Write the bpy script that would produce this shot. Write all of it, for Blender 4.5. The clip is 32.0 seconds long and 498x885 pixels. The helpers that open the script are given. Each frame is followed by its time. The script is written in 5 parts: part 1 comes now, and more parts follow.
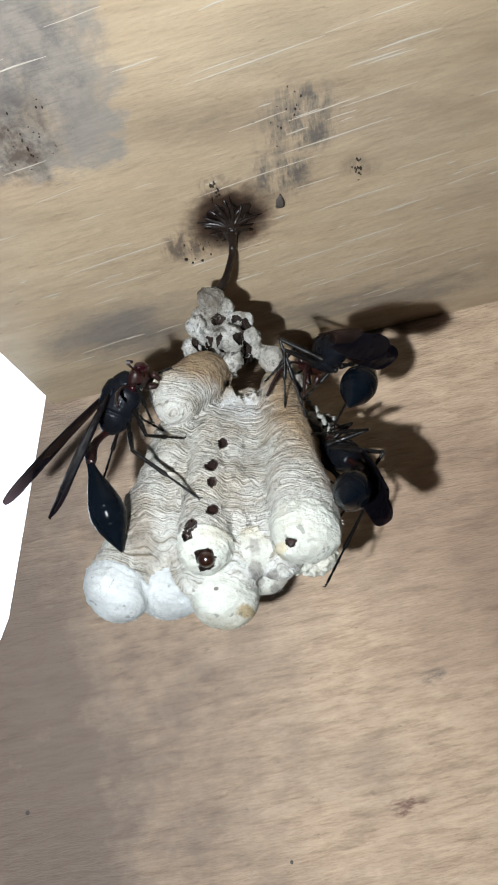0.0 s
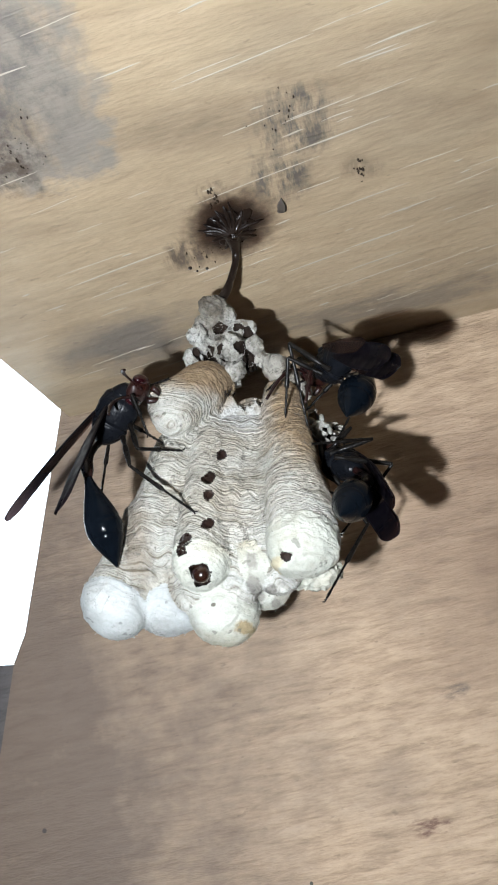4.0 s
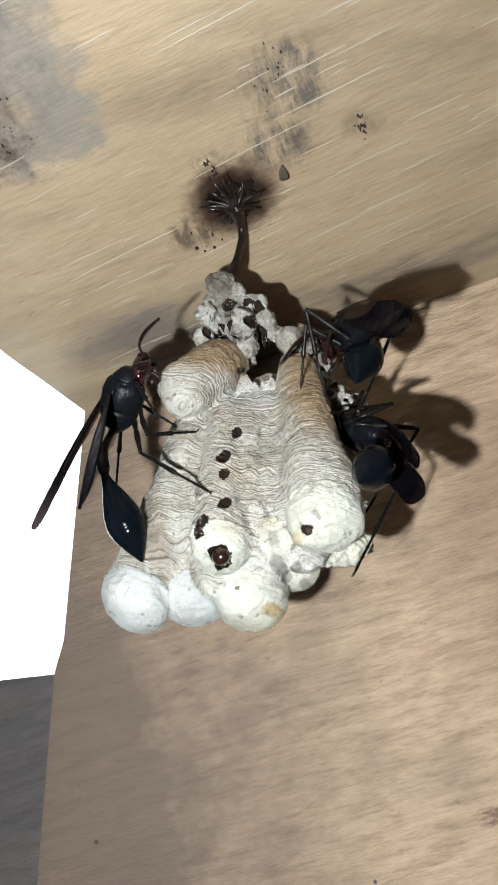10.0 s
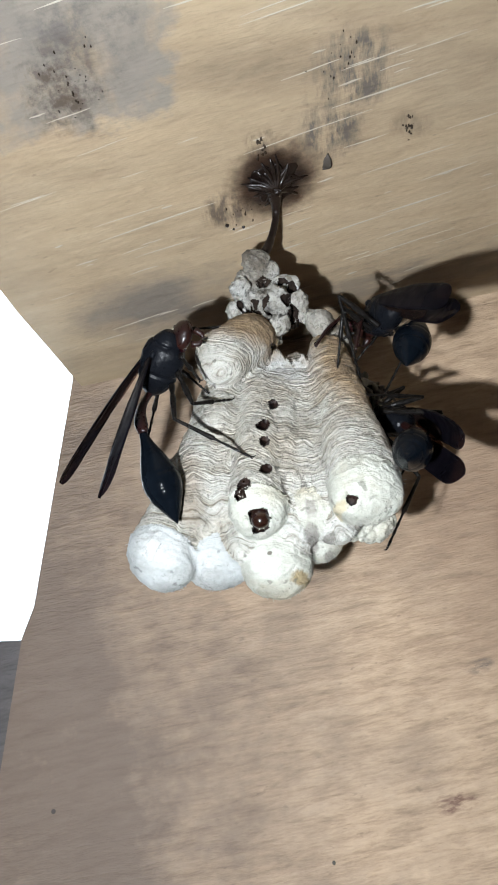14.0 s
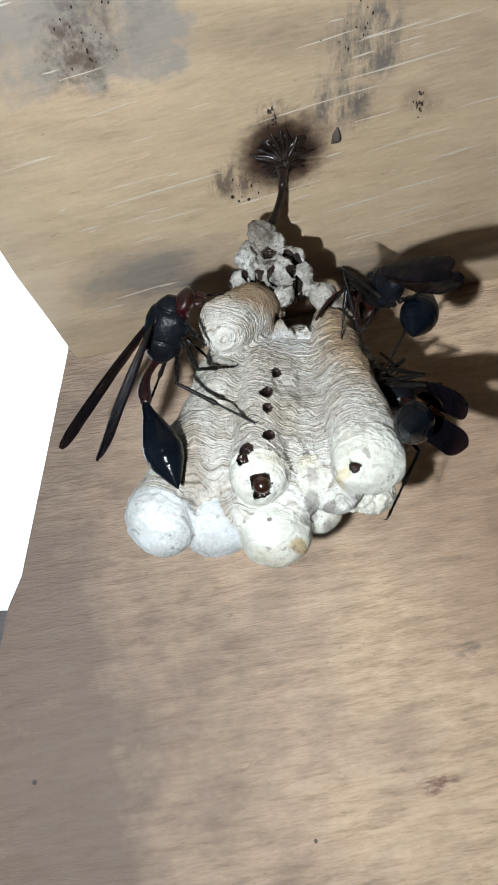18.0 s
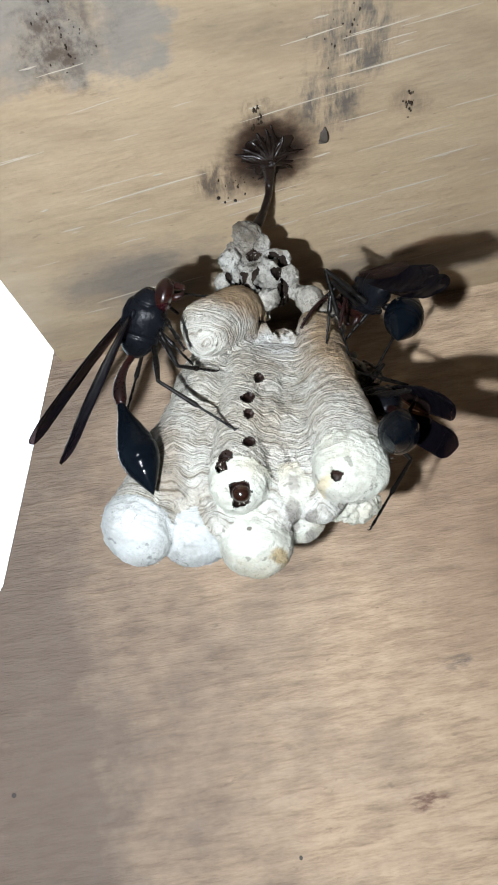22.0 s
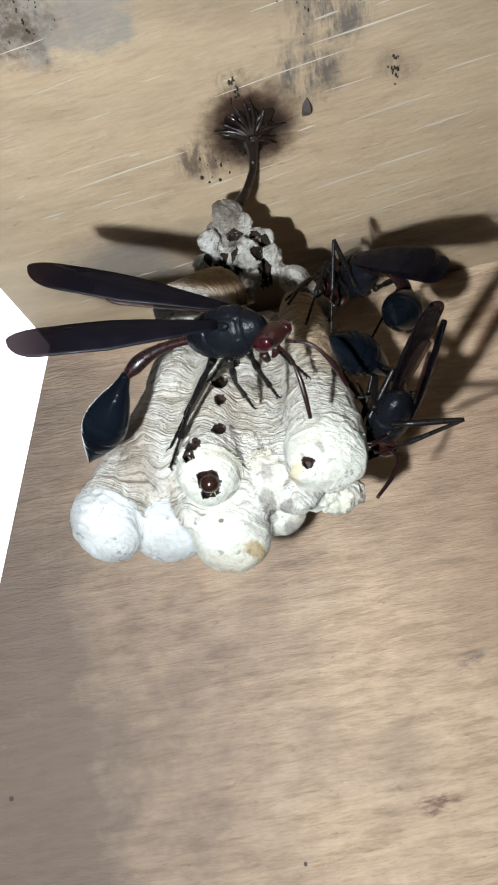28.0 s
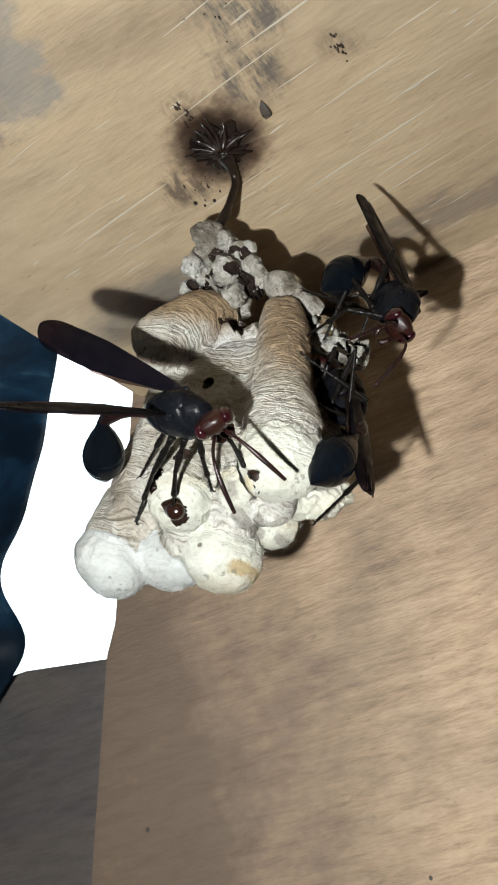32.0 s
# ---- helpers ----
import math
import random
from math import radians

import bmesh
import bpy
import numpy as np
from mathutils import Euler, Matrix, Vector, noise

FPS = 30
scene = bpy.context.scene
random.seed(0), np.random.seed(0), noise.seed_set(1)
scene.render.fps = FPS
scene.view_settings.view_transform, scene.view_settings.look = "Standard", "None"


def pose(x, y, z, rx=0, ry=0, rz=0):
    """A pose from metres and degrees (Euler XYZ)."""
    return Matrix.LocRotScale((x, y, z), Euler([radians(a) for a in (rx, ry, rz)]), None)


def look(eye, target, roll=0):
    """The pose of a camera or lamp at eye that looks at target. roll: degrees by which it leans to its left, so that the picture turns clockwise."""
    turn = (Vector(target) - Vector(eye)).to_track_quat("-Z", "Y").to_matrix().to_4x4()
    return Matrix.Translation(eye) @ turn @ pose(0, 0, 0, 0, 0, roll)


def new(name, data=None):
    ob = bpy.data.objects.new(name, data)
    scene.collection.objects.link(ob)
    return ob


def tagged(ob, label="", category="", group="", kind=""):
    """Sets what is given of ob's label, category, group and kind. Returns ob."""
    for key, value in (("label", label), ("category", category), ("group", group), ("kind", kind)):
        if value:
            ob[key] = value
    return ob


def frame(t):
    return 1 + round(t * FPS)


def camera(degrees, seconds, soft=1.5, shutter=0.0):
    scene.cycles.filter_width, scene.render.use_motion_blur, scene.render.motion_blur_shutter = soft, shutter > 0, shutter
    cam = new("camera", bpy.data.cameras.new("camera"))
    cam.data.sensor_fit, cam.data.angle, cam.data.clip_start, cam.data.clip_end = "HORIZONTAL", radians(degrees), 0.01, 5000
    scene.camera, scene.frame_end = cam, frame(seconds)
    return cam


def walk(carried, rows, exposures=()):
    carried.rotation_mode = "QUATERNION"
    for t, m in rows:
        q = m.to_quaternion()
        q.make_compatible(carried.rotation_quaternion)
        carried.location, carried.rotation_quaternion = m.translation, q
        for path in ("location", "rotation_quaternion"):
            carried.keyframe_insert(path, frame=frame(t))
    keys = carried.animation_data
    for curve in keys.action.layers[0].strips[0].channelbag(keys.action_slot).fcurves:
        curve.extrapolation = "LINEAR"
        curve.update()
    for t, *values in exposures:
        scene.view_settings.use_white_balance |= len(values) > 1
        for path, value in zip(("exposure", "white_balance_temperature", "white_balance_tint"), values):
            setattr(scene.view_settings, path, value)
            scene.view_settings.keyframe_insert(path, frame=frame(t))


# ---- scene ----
# World: metres. The underside of the roof board is level; x runs along the wall, y towards it.
MM = 0.001
CEIL = 0.0862                     # underside of the roof board


# ---- camera ----
cam = camera(27.35, 32.0, 1.9)
ROWS = [
    (0, -0.00001, -0.00000, 0.00002, 115.648, 11.533, 6.162),
    (0.5, -0.00066, 0.00125, 0.00059, 115.631, 11.495, 6.121),
    (1, 0.00070, 0.00071, 0.00157, 115.735, 11.388, 6.375),
    (1.5, 0.00103, 0.00109, 0.00158, 115.888, 11.377, 6.599),
    (2, 0.00199, 0.00109, 0.00147, 115.986, 11.317, 6.910),
    (2.5, 0.00192, 0.00166, 0.00171, 115.973, 11.358, 7.047),
    (4.5, 0.00919, 0.00424, -0.00044, 117.167, 10.507, 11.327),
    (5, 0.01062, 0.00529, -0.00114, 117.558, 10.103, 13.087),
    (5.5, 0.01337, 0.00777, -0.00166, 117.997, 9.789, 14.706),
    (6, 0.01494, 0.00789, -0.00211, 118.113, 9.945, 15.750),
    (6.5, 0.01673, 0.00999, -0.00207, 118.376, 9.910, 17.077),
    (7, 0.01938, 0.01182, -0.00225, 118.691, 9.919, 18.864),
    (7.5, 0.02417, 0.01231, -0.00339, 119.120, 10.553, 20.025),
    (8, 0.02943, 0.01326, -0.00391, 119.911, 10.269, 22.772),
    (8.5, 0.03028, 0.01486, -0.00491, 120.343, 10.269, 24.077),
    (9, 0.02723, 0.01214, -0.00566, 120.676, 10.804, 24.127),
    (9.5, 0.01652, 0.01222, -0.00355, 119.900, 12.231, 19.969),
    (10, 0.01061, 0.01169, -0.00227, 118.752, 13.177, 15.019),
    (10.5, 0.00365, 0.01108, -0.00190, 118.237, 13.317, 11.118),
    (11, -0.00023, 0.01094, -0.00145, 117.903, 12.489, 9.706),
    (11.5, -0.00208, 0.00957, -0.00160, 117.883, 12.234, 8.809),
    (12, -0.00140, 0.01060, -0.00291, 117.952, 12.172, 8.621),
    (12.5, -0.00156, 0.00907, -0.00392, 118.214, 12.061, 8.504),
    (13, -0.00338, 0.00883, -0.00379, 118.119, 11.969, 7.958),
    (13.5, -0.00665, 0.00880, -0.00373, 117.916, 11.772, 6.752),
    (15.5, -0.01055, 0.00966, -0.00652, 117.705, 11.464, 4.266),
    (16, -0.01084, 0.01037, -0.00678, 117.660, 11.240, 4.095),
    (16.5, -0.01259, 0.01086, -0.00679, 117.579, 11.039, 3.789),
    (17, -0.01267, 0.01098, -0.00670, 117.524, 10.875, 3.542),
    (17.5, -0.01332, 0.01090, -0.00660, 117.501, 10.669, 3.372),
    (18, -0.01272, 0.01089, -0.00684, 117.570, 10.476, 3.483),
    (18.5, -0.01314, 0.01113, -0.00686, 117.568, 10.473, 3.404),
    (19, -0.01497, 0.01168, -0.00691, 117.596, 10.257, 3.083),
    (19.5, -0.01497, 0.01075, -0.00691, 117.563, 10.329, 2.708),
    (20, -0.01375, 0.01115, -0.00706, 117.510, 10.322, 2.647),
    (20.5, -0.01181, 0.01167, -0.00684, 117.903, 10.450, 2.992),
    (21, -0.01266, 0.01183, -0.00649, 117.881, 10.348, 2.897),
    (21.5, -0.01167, 0.01260, -0.00648, 117.913, 10.271, 2.987),
    (22, -0.01001, 0.01383, -0.00572, 117.891, 10.068, 3.568),
    (22.5, -0.01000, 0.01454, -0.00547, 117.957, 10.016, 3.681),
    (23, -0.00956, 0.01546, -0.00606, 118.073, 9.906, 4.058),
    (23.5, -0.01008, 0.01592, -0.00590, 118.100, 9.930, 4.046),
    (24, -0.00961, 0.01716, -0.00632, 118.167, 9.912, 4.293),
    (24.5, -0.00969, 0.01720, -0.00626, 118.110, 9.888, 4.269),
    (25, -0.00930, 0.01695, -0.00626, 118.095, 9.828, 4.390),
    (25.5, -0.00867, 0.01676, -0.00636, 118.121, 9.842, 4.521),
    (27.5, -0.00600, 0.01811, -0.00615, 118.154, 9.565, 5.375),
    (28, -0.00102, 0.02013, -0.00551, 118.325, 9.487, 7.264),
    (28.5, 0.00137, 0.02199, -0.00597, 118.797, 9.352, 9.065),
    (29, 0.00640, 0.02279, -0.00622, 119.028, 9.242, 11.472),
    (29.5, 0.01080, 0.02404, -0.00569, 119.190, 9.433, 12.968),
    (30, 0.01731, 0.02683, -0.00600, 119.792, 9.315, 16.352),
    (30.5, 0.02279, 0.02761, -0.00457, 120.130, 9.360, 19.806),
    (31, 0.02520, 0.02752, -0.00584, 120.666, 9.454, 22.015),
    (31.5, 0.02733, 0.02859, -0.00719, 121.102, 9.554, 23.933),
    (32, 0.03042, 0.03059, -0.00972, 122.130, 9.880, 27.168),
]
EXPOSURE = [(0, -0.1, 5980, 6), (5, -0.13, 5980, 6), (7, -0.15, 5980, 6), (9, -0.34, 6500, 5), (11, -0.16, 6040, 6), (25, -0.2, 5980, 6), (29, -0.28, 6040, 6), (30.3, -0.25, 6040, 6), (32, -0.52, 6550, 5)]
walk(cam, [(t, pose(x, y, z, rx, ry, rz)) for t, x, y, z, rx, ry, rz in ROWS], EXPOSURE)

# ---- light ----
world = bpy.data.worlds.new("sky")
scene.world = world
world.use_nodes = True
wn = world.node_tree
sky = wn.nodes.new("ShaderNodeTexSky")
sky.sky_type, sky.sun_disc = "NISHITA", False
sky.sun_elevation, sky.sun_rotation = radians(48), radians(-37)
wn.links.new(sky.outputs[0], wn.nodes["Background"].inputs[0])
wn.nodes["Background"].inputs[1].default_value = 0.05
sun = new("sun", bpy.data.lights.new("sun", "SUN"))
sun.data.energy, sun.data.angle, sun.data.color = 1.0, radians(12), (1.0, 0.96, 0.9)
sun.matrix_world = look((-1.2, 1.6, 2.2), (0, 0.2, 0))


# ---- materials ----
def nodes_of(name):
    m = bpy.data.materials.new(name)
    m.use_nodes = True
    t = m.node_tree
    return m, t, t.nodes["Principled BSDF"]


def add(t, kind, **values):
    n = t.nodes.new(kind)
    for k, v in values.items():
        n.inputs[k].default_value = v
    return n


def coords(t, scale=(1, 1, 1), turn=(0, 0, 0), where=(0, 0, 0)):
    c = t.nodes.new("ShaderNodeTexCoord")
    m = add(t, "ShaderNodeMapping", Scale=scale, Rotation=turn, Location=where)
    t.links.new(c.outputs["Object"], m.inputs[0])
    return m.outputs[0]


def ramp(t, fac, stops):
    r = t.nodes.new("ShaderNodeValToRGB")
    e = r.color_ramp.elements
    while len(e) < len(stops):
        e.new(0.5)
    for k, (p, c) in zip(e, stops):
        k.position = p
        k.color = (*c, 1) if len(c) == 3 else c
    t.links.new(fac, r.inputs[0])
    return r.outputs[0]


def grey(v):
    return (v, v, v)


def noise_tex(t, vec, scale, detail=6.0, rough=0.6, distort=0.0):
    n = add(t, "ShaderNodeTexNoise", Scale=scale, Detail=detail, Roughness=rough, Distortion=distort)
    t.links.new(vec, n.inputs["Vector"])
    return n.outputs["Fac"]


def mix(t, fac, a, b, mode="MIX"):
    n = t.nodes.new("ShaderNodeMix")
    n.data_type, n.blend_type = "RGBA", mode
    for value, slot in ((fac, 0), (a, 6), (b, 7)):
        if isinstance(value, (int, float)):
            n.inputs[slot].default_value = value
        elif isinstance(value, tuple):
            n.inputs[slot].default_value = (*value, 1)
        else:
            t.links.new(value, n.inputs[slot])
    return n.outputs[2]


def math_node(t, op, a, b):
    n = t.nodes.new("ShaderNodeMath")
    n.operation = op
    for value, slot in ((a, 0), (b, 1)):
        if isinstance(value, (int, float)):
            n.inputs[slot].default_value = value
        else:
            t.links.new(value, n.inputs[slot])
    return n.outputs[0]


def bump(t, bsdf, height, distance, strength=1.0):
    n = add(t, "ShaderNodeBump", Distance=distance, Strength=strength)
    t.links.new(height, n.inputs["Height"])
    t.links.new(n.outputs[0], bsdf.inputs["Normal"])


def spot(t, centre, size, turn, wobble=0.35, edge=(0.55, 0.75), grain=400, square=False):
    """A mask for stains and painted shade: 1 inside an uneven ellipse about centre (metres), 0 outside."""
    c = t.nodes.new("ShaderNodeTexCoord")
    m = t.nodes.new("ShaderNodeMapping")
    m.vector_type = "TEXTURE"
    m.inputs["Location"].default_value = centre
    m.inputs["Rotation"].default_value = (0, 0, radians(turn))
    m.inputs["Scale"].default_value = size
    t.links.new(c.outputs["Object"], m.inputs[0])
    ln = t.nodes.new("ShaderNodeVectorMath")
    ln.operation = "LENGTH"
    t.links.new(m.outputs[0], ln.inputs[0])
    n = noise_tex(t, c.outputs["Object"], grain, 5, 0.65)
    dist = ln.outputs["Value"]
    if square:
        sep = t.nodes.new("ShaderNodeSeparateXYZ")
        t.links.new(m.outputs[0], sep.inputs[0])
        dist = math_node(t, "MAXIMUM", math_node(t, "ABSOLUTE", sep.outputs[0], 0), math_node(t, "ABSOLUTE", sep.outputs[1], 0))
    d = math_node(t, "ADD", dist, math_node(t, "MULTIPLY", math_node(t, "SUBTRACT", n, 0.5), wobble * 4))
    return ramp(t, d, [(edge[0], grey(1)), (min(edge[1], 1.0), grey(0))])


def wood(name, turn, light, dark, along=(70, 520, 520), spots=(), contrast=1.0, tone=0.48, relief=0.7):
    """Planed softwood: short fibres along the turned x axis, soft blotches, dark specks."""
    m, t, b = nodes_of(name)
    way = (0, 0, radians(turn))
    g1 = noise_tex(t, coords(t, along, way), 1.0, 6, 0.62, 0.4)
    g2 = noise_tex(t, coords(t, tuple(4 * v for v in along), way, (3, 1, 2)), 1.0, 4, 0.65)
    long = noise_tex(t, coords(t, (26, 140, 140), way, (5, 2, 9)), 1.0, 5, 0.6, 0.5)
    plain = coords(t)
    blot = noise_tex(t, plain, 38, 6, 0.62, 0.4)
    dots = noise_tex(t, coords(t, (500, 1000, 1000), way), 1.0, 2, 0.5)
    mid = tuple((p + q) / 2 for p, q in zip(light, dark))
    col = ramp(t, blot, [(0.34, tuple(0.55 * v for v in dark)), (0.45, mid), (0.57, tuple(1.1 * v for v in light))])
    warm = noise_tex(t, coords(t, (22, 60, 60), way, (1, 4, 2)), 1.0, 4, 0.55, 0.6)
    col = mix(t, 0.5, col, ramp(t, warm, [(0.36, (0.25, 0.20, 0.15)), (0.5, mid), (0.64, (0.68, 0.50, 0.31))]))
    mottle = noise_tex(t, coords(t, (60, 190, 190), way, (7, 3, 1)), 1.0, 5, 0.6, 0.8)
    col = mix(t, 0.28, col, ramp(t, mottle, [(0.36, tuple(0.6 * v for v in dark)), (0.5, mid), (0.64, tuple(min(1, 1.15 * v) for v in light))]))
    col = mix(t, 0.5 * contrast, col, ramp(t, long, [(0.32, dark), (0.66, light)]))
    col = mix(t, 0.5 * contrast, col, ramp(t, g1, [(0.32, tuple(0.45 * v for v in dark)), (0.47, mid), (0.64, tuple(min(1, 1.18 * v) for v in light))]))
    col = mix(t, 0.2 * contrast, col, ramp(t, g2, [(0.30, tuple(0.55 * v for v in dark)), (0.68, tuple(min(1, 1.2 * v) for v in light))]))
    pit_mask = ramp(t, dots, [(0.24, grey(1)), (0.31, grey(0))])
    col = mix(t, math_node(t, "MULTIPLY", pit_mask, 0.35), col, tuple(0.3 * v for v in dark))
    for mask, colour, amount in spots:
        col = mix(t, math_node(t, "MULTIPLY", mask(t), amount), col, colour)
    t.links.new(mix(t, 1.0, col, grey(tone), "MULTIPLY"), b.inputs["Base Color"])
    t.links.new(ramp(t, g1, [(0.3, grey(0.62)), (0.7, grey(0.42))]), b.inputs["Roughness"])
    h = math_node(t, "ADD", math_node(t, "MULTIPLY", g1, 0.8), math_node(t, "MULTIPLY", g2, 0.5))
    bump(t, b, h, 0.0006, relief)
    return m


def paper(name, light, dark, brown, stained=0.5, spots=(), grain=0.6, worn=0.0, silk=0.0):
    """Wasp paper: pale fibres laid in thin arcs along each cell's growth, with flecks; silk: a smooth woven cap."""
    m, t, b = nodes_of(name)
    p = coords(t)
    arc = t.nodes.new("ShaderNodeAttribute")
    arc.attribute_name = "growth"
    across = t.nodes.new("ShaderNodeCombineXYZ")
    t.links.new(arc.outputs["Fac"], across.inputs[0])
    sway = t.nodes.new("ShaderNodeVectorMath")
    sway.operation = "MULTIPLY_ADD"
    t.links.new(p, sway.inputs[0])
    sway.inputs[1].default_value = (140, 140, 140)
    t.links.new(across.outputs[0], sway.inputs[2])
    fine = add(t, "ShaderNodeMapping", Scale=(4.0, 2.2, 2.2))
    t.links.new(sway.outputs[0], fine.inputs[0])
    wide = add(t, "ShaderNodeMapping", Scale=(1.1, 0.8, 0.8))
    t.links.new(sway.outputs[0], wide.inputs[0])
    dash, strip = noise_tex(t, fine.outputs[0], 1.0, 4, 0.6), noise_tex(t, wide.outputs[0], 1.0, 3, 0.55)
    n1, n2, n3 = noise_tex(t, p, 260, 6, 0.66), noise_tex(t, p, 1900, 5, 0.65), noise_tex(t, p, 120, 4, 0.55)
    mid = tuple((a + 2 * c) / 3 for a, c in zip(dark, light))
    col = ramp(t, n1, [(0.30 + worn, dark), (0.43 + worn, mid), (0.58 + worn, light)])
    col = mix(t, ramp(t, n3, [(0.45, grey(0)), (0.66, grey(stained))]), col, brown)
    for mask, colour, amount in spots:
        col = mix(t, math_node(t, "MULTIPLY", mask(t), amount), col, colour)
    col = mix(t, grain, col, ramp(t, n2, [(0.34, grey(0.58)), (0.52, grey(1))]), "MULTIPLY")
    col = mix(t, 1.25 * grain * (1 - 0.75 * silk), col, ramp(t, dash, [(0.33, (0.40, 0.36, 0.30)), (0.44, (0.88, 0.87, 0.85)), (0.54, grey(1))]), "MULTIPLY")
    col = mix(t, grain * (1 - 0.75 * silk), col, ramp(t, strip, [(0.36, (0.70, 0.67, 0.62)), (0.54, grey(1))]), "MULTIPLY")
    vein = math_node(t, "ABSOLUTE", math_node(t, "SUBTRACT", noise_tex(t, p, 230, 5, 0.6, 1.0), 0.5), 0)
    crack = ramp(t, vein, [(0.003, grey(1)), (0.010, grey(0))])
    gate = ramp(t, n3, [(0.50, grey(0)), (0.60, grey(0.75))])
    col = mix(t, math_node(t, "MULTIPLY", crack, gate), col, tuple(0.4 * v for v in dark))
    fleck = ramp(t, noise_tex(t, p, 800, 3, 0.55), [(0.32, grey(1)), (0.36, grey(0))])
    col = mix(t, math_node(t, "MULTIPLY", fleck, 0.6), col, tuple(0.35 * v for v in dark))
    t.links.new(mix(t, 1.0, col, grey(0.755), "MULTIPLY"), b.inputs["Base Color"])
    t.links.new(ramp(t, n1, [(0.3, grey(0.9)), (0.7, grey(0.85 - 0.35 * silk))]), b.inputs["Roughness"])
    h = math_node(t, "ADD", math_node(t, "MULTIPLY", dash, 1.4 * grain * (1 - 0.7 * silk)), math_node(t, "ADD", math_node(t, "MULTIPLY", n2, 0.7 * grain), math_node(t, "MULTIPLY", n1, 0.9)))
    bump(t, b, h, 0.0006, 1.0)
    return m


def chitin(name, colour, rough=0.25, grain=2500, second=None, coat=0.1, gloss=0.28, deep=0.00005):
    m, t, b = nodes_of(name)
    p = coords(t)
    colour = tuple(0.74 * v for v in colour)
    second = tuple(0.74 * v for v in second) if second else None
    n, n2 = noise_tex(t, p, grain, 3), noise_tex(t, p, 300, 3)
    t.links.new(ramp(t, n2, [(0.35, colour), (0.7, second or tuple(1.8 * v for v in colour))]), b.inputs["Base Color"])
    t.links.new(ramp(t, n, [(0.3, grey(rough * 0.7)), (0.7, grey(min(1, rough * 1.5)))]), b.inputs["Roughness"])
    b.inputs["Coat Weight"].default_value = coat
    b.inputs["Specular IOR Level"].default_value = gloss
    b.inputs["Coat Roughness"].default_value = 0.15
    bump(t, b, n, deep, 0.6)
    return m


def patch(t):
    """The grey weathered patch: an uneven sheet worn through to the wood in places."""
    p = coords(t)
    worn = ramp(t, noise_tex(t, coords(t, (110, 60, 60)), 1.0, 6, 0.7), [(0.36, grey(0.35)), (0.50, grey(1))])
    return math_node(t, "MULTIPLY", spot(t, (-0.0245, 0.073, CEIL), (0.0205, 0.027, 0.1), 4, 0.11, (0.84, 0.92), 220, True), worn)


def smear(t, centre, size, turn, grain=(700, 160, 160)):
    worn = ramp(t, noise_tex(t, coords(t, grain, (0, 0, radians(turn))), 1.0, 6, 0.7), [(0.42, grey(0)), (0.58, grey(1))])
    return math_node(t, "MULTIPLY", spot(t, centre, size, turn, 0.3, (0.45, 1.0), 400), worn)


MAT_ROOF = wood("pale roof wood", 8, (0.71, 0.56, 0.37), (0.52, 0.375, 0.225), (110, 480, 480), contrast=0.38, relief=0.4, spots=(
    (patch, (0.33, 0.305, 0.27), 0.8),
    (lambda t: smear(t, (-0.0195, 0.0905, CEIL), (0.006, 0.0085, 0.1), 10, (520, 330, 330)), (0.085, 0.055, 0.033), 0.85),
    (lambda t: smear(t, (-0.015, 0.080, CEIL), (0.009, 0.014, 0.1), 10, (330, 240, 240)), (0.14, 0.13, 0.125), 0.6),
    (lambda t: smear(t, (0.0135, 0.0975, CEIL), (0.006, 0.008, 0.1), -4), (0.11, 0.105, 0.10), 0.85),
    (lambda t: smear(t, (0.0105, 0.1065, CEIL), (0.0055, 0.0055, 0.1), -10), (0.10, 0.095, 0.09), 0.85),
    (lambda t: smear(t, (0.0210, 0.1085, CEIL), (0.0042, 0.0026, 0.1), 30), (0.08, 0.06, 0.045), 0.4),
    (lambda t: smear(t, (0.0015, 0.1065, CEIL), (0.0022, 0.0040, 0.1), 0), (0.05, 0.035, 0.025), 0.9),
    (lambda t: smear(t, (-0.0035, 0.1165, CEIL), (0.0050, 0.0045, 0.1), 0), (0.07, 0.05, 0.04), 0.8),
    (lambda t: spot(t, (0.0028, 0.1130, CEIL), (0.0085, 0.0100, 0.1), 0, 0.16, (0.45, 0.85), 500), (0.075, 0.032, 0.013), 0.97),
    (lambda t: spot(t, (0.0028, 0.1130, CEIL), (0.0066, 0.0078, 0.1), 0, 0.2, (0.4, 0.9), 700), (0.014, 0.007, 0.004), 0.95),
    (lambda t: spot(t, (-0.017, 0.134, CEIL), (0.015, 0.009, 0.1), 6, 0.35, (0.3, 1.0), 160), (0.20, 0.19, 0.18), 0.75),
    # patchy grey-brown band stretched along the board's wall side
    (lambda t: smear(t, (0.020, 0.142, CEIL), (0.035, 0.008, 0.1), 0, (60, 200, 200)), (0.22, 0.19, 0.16), 0.6),
))
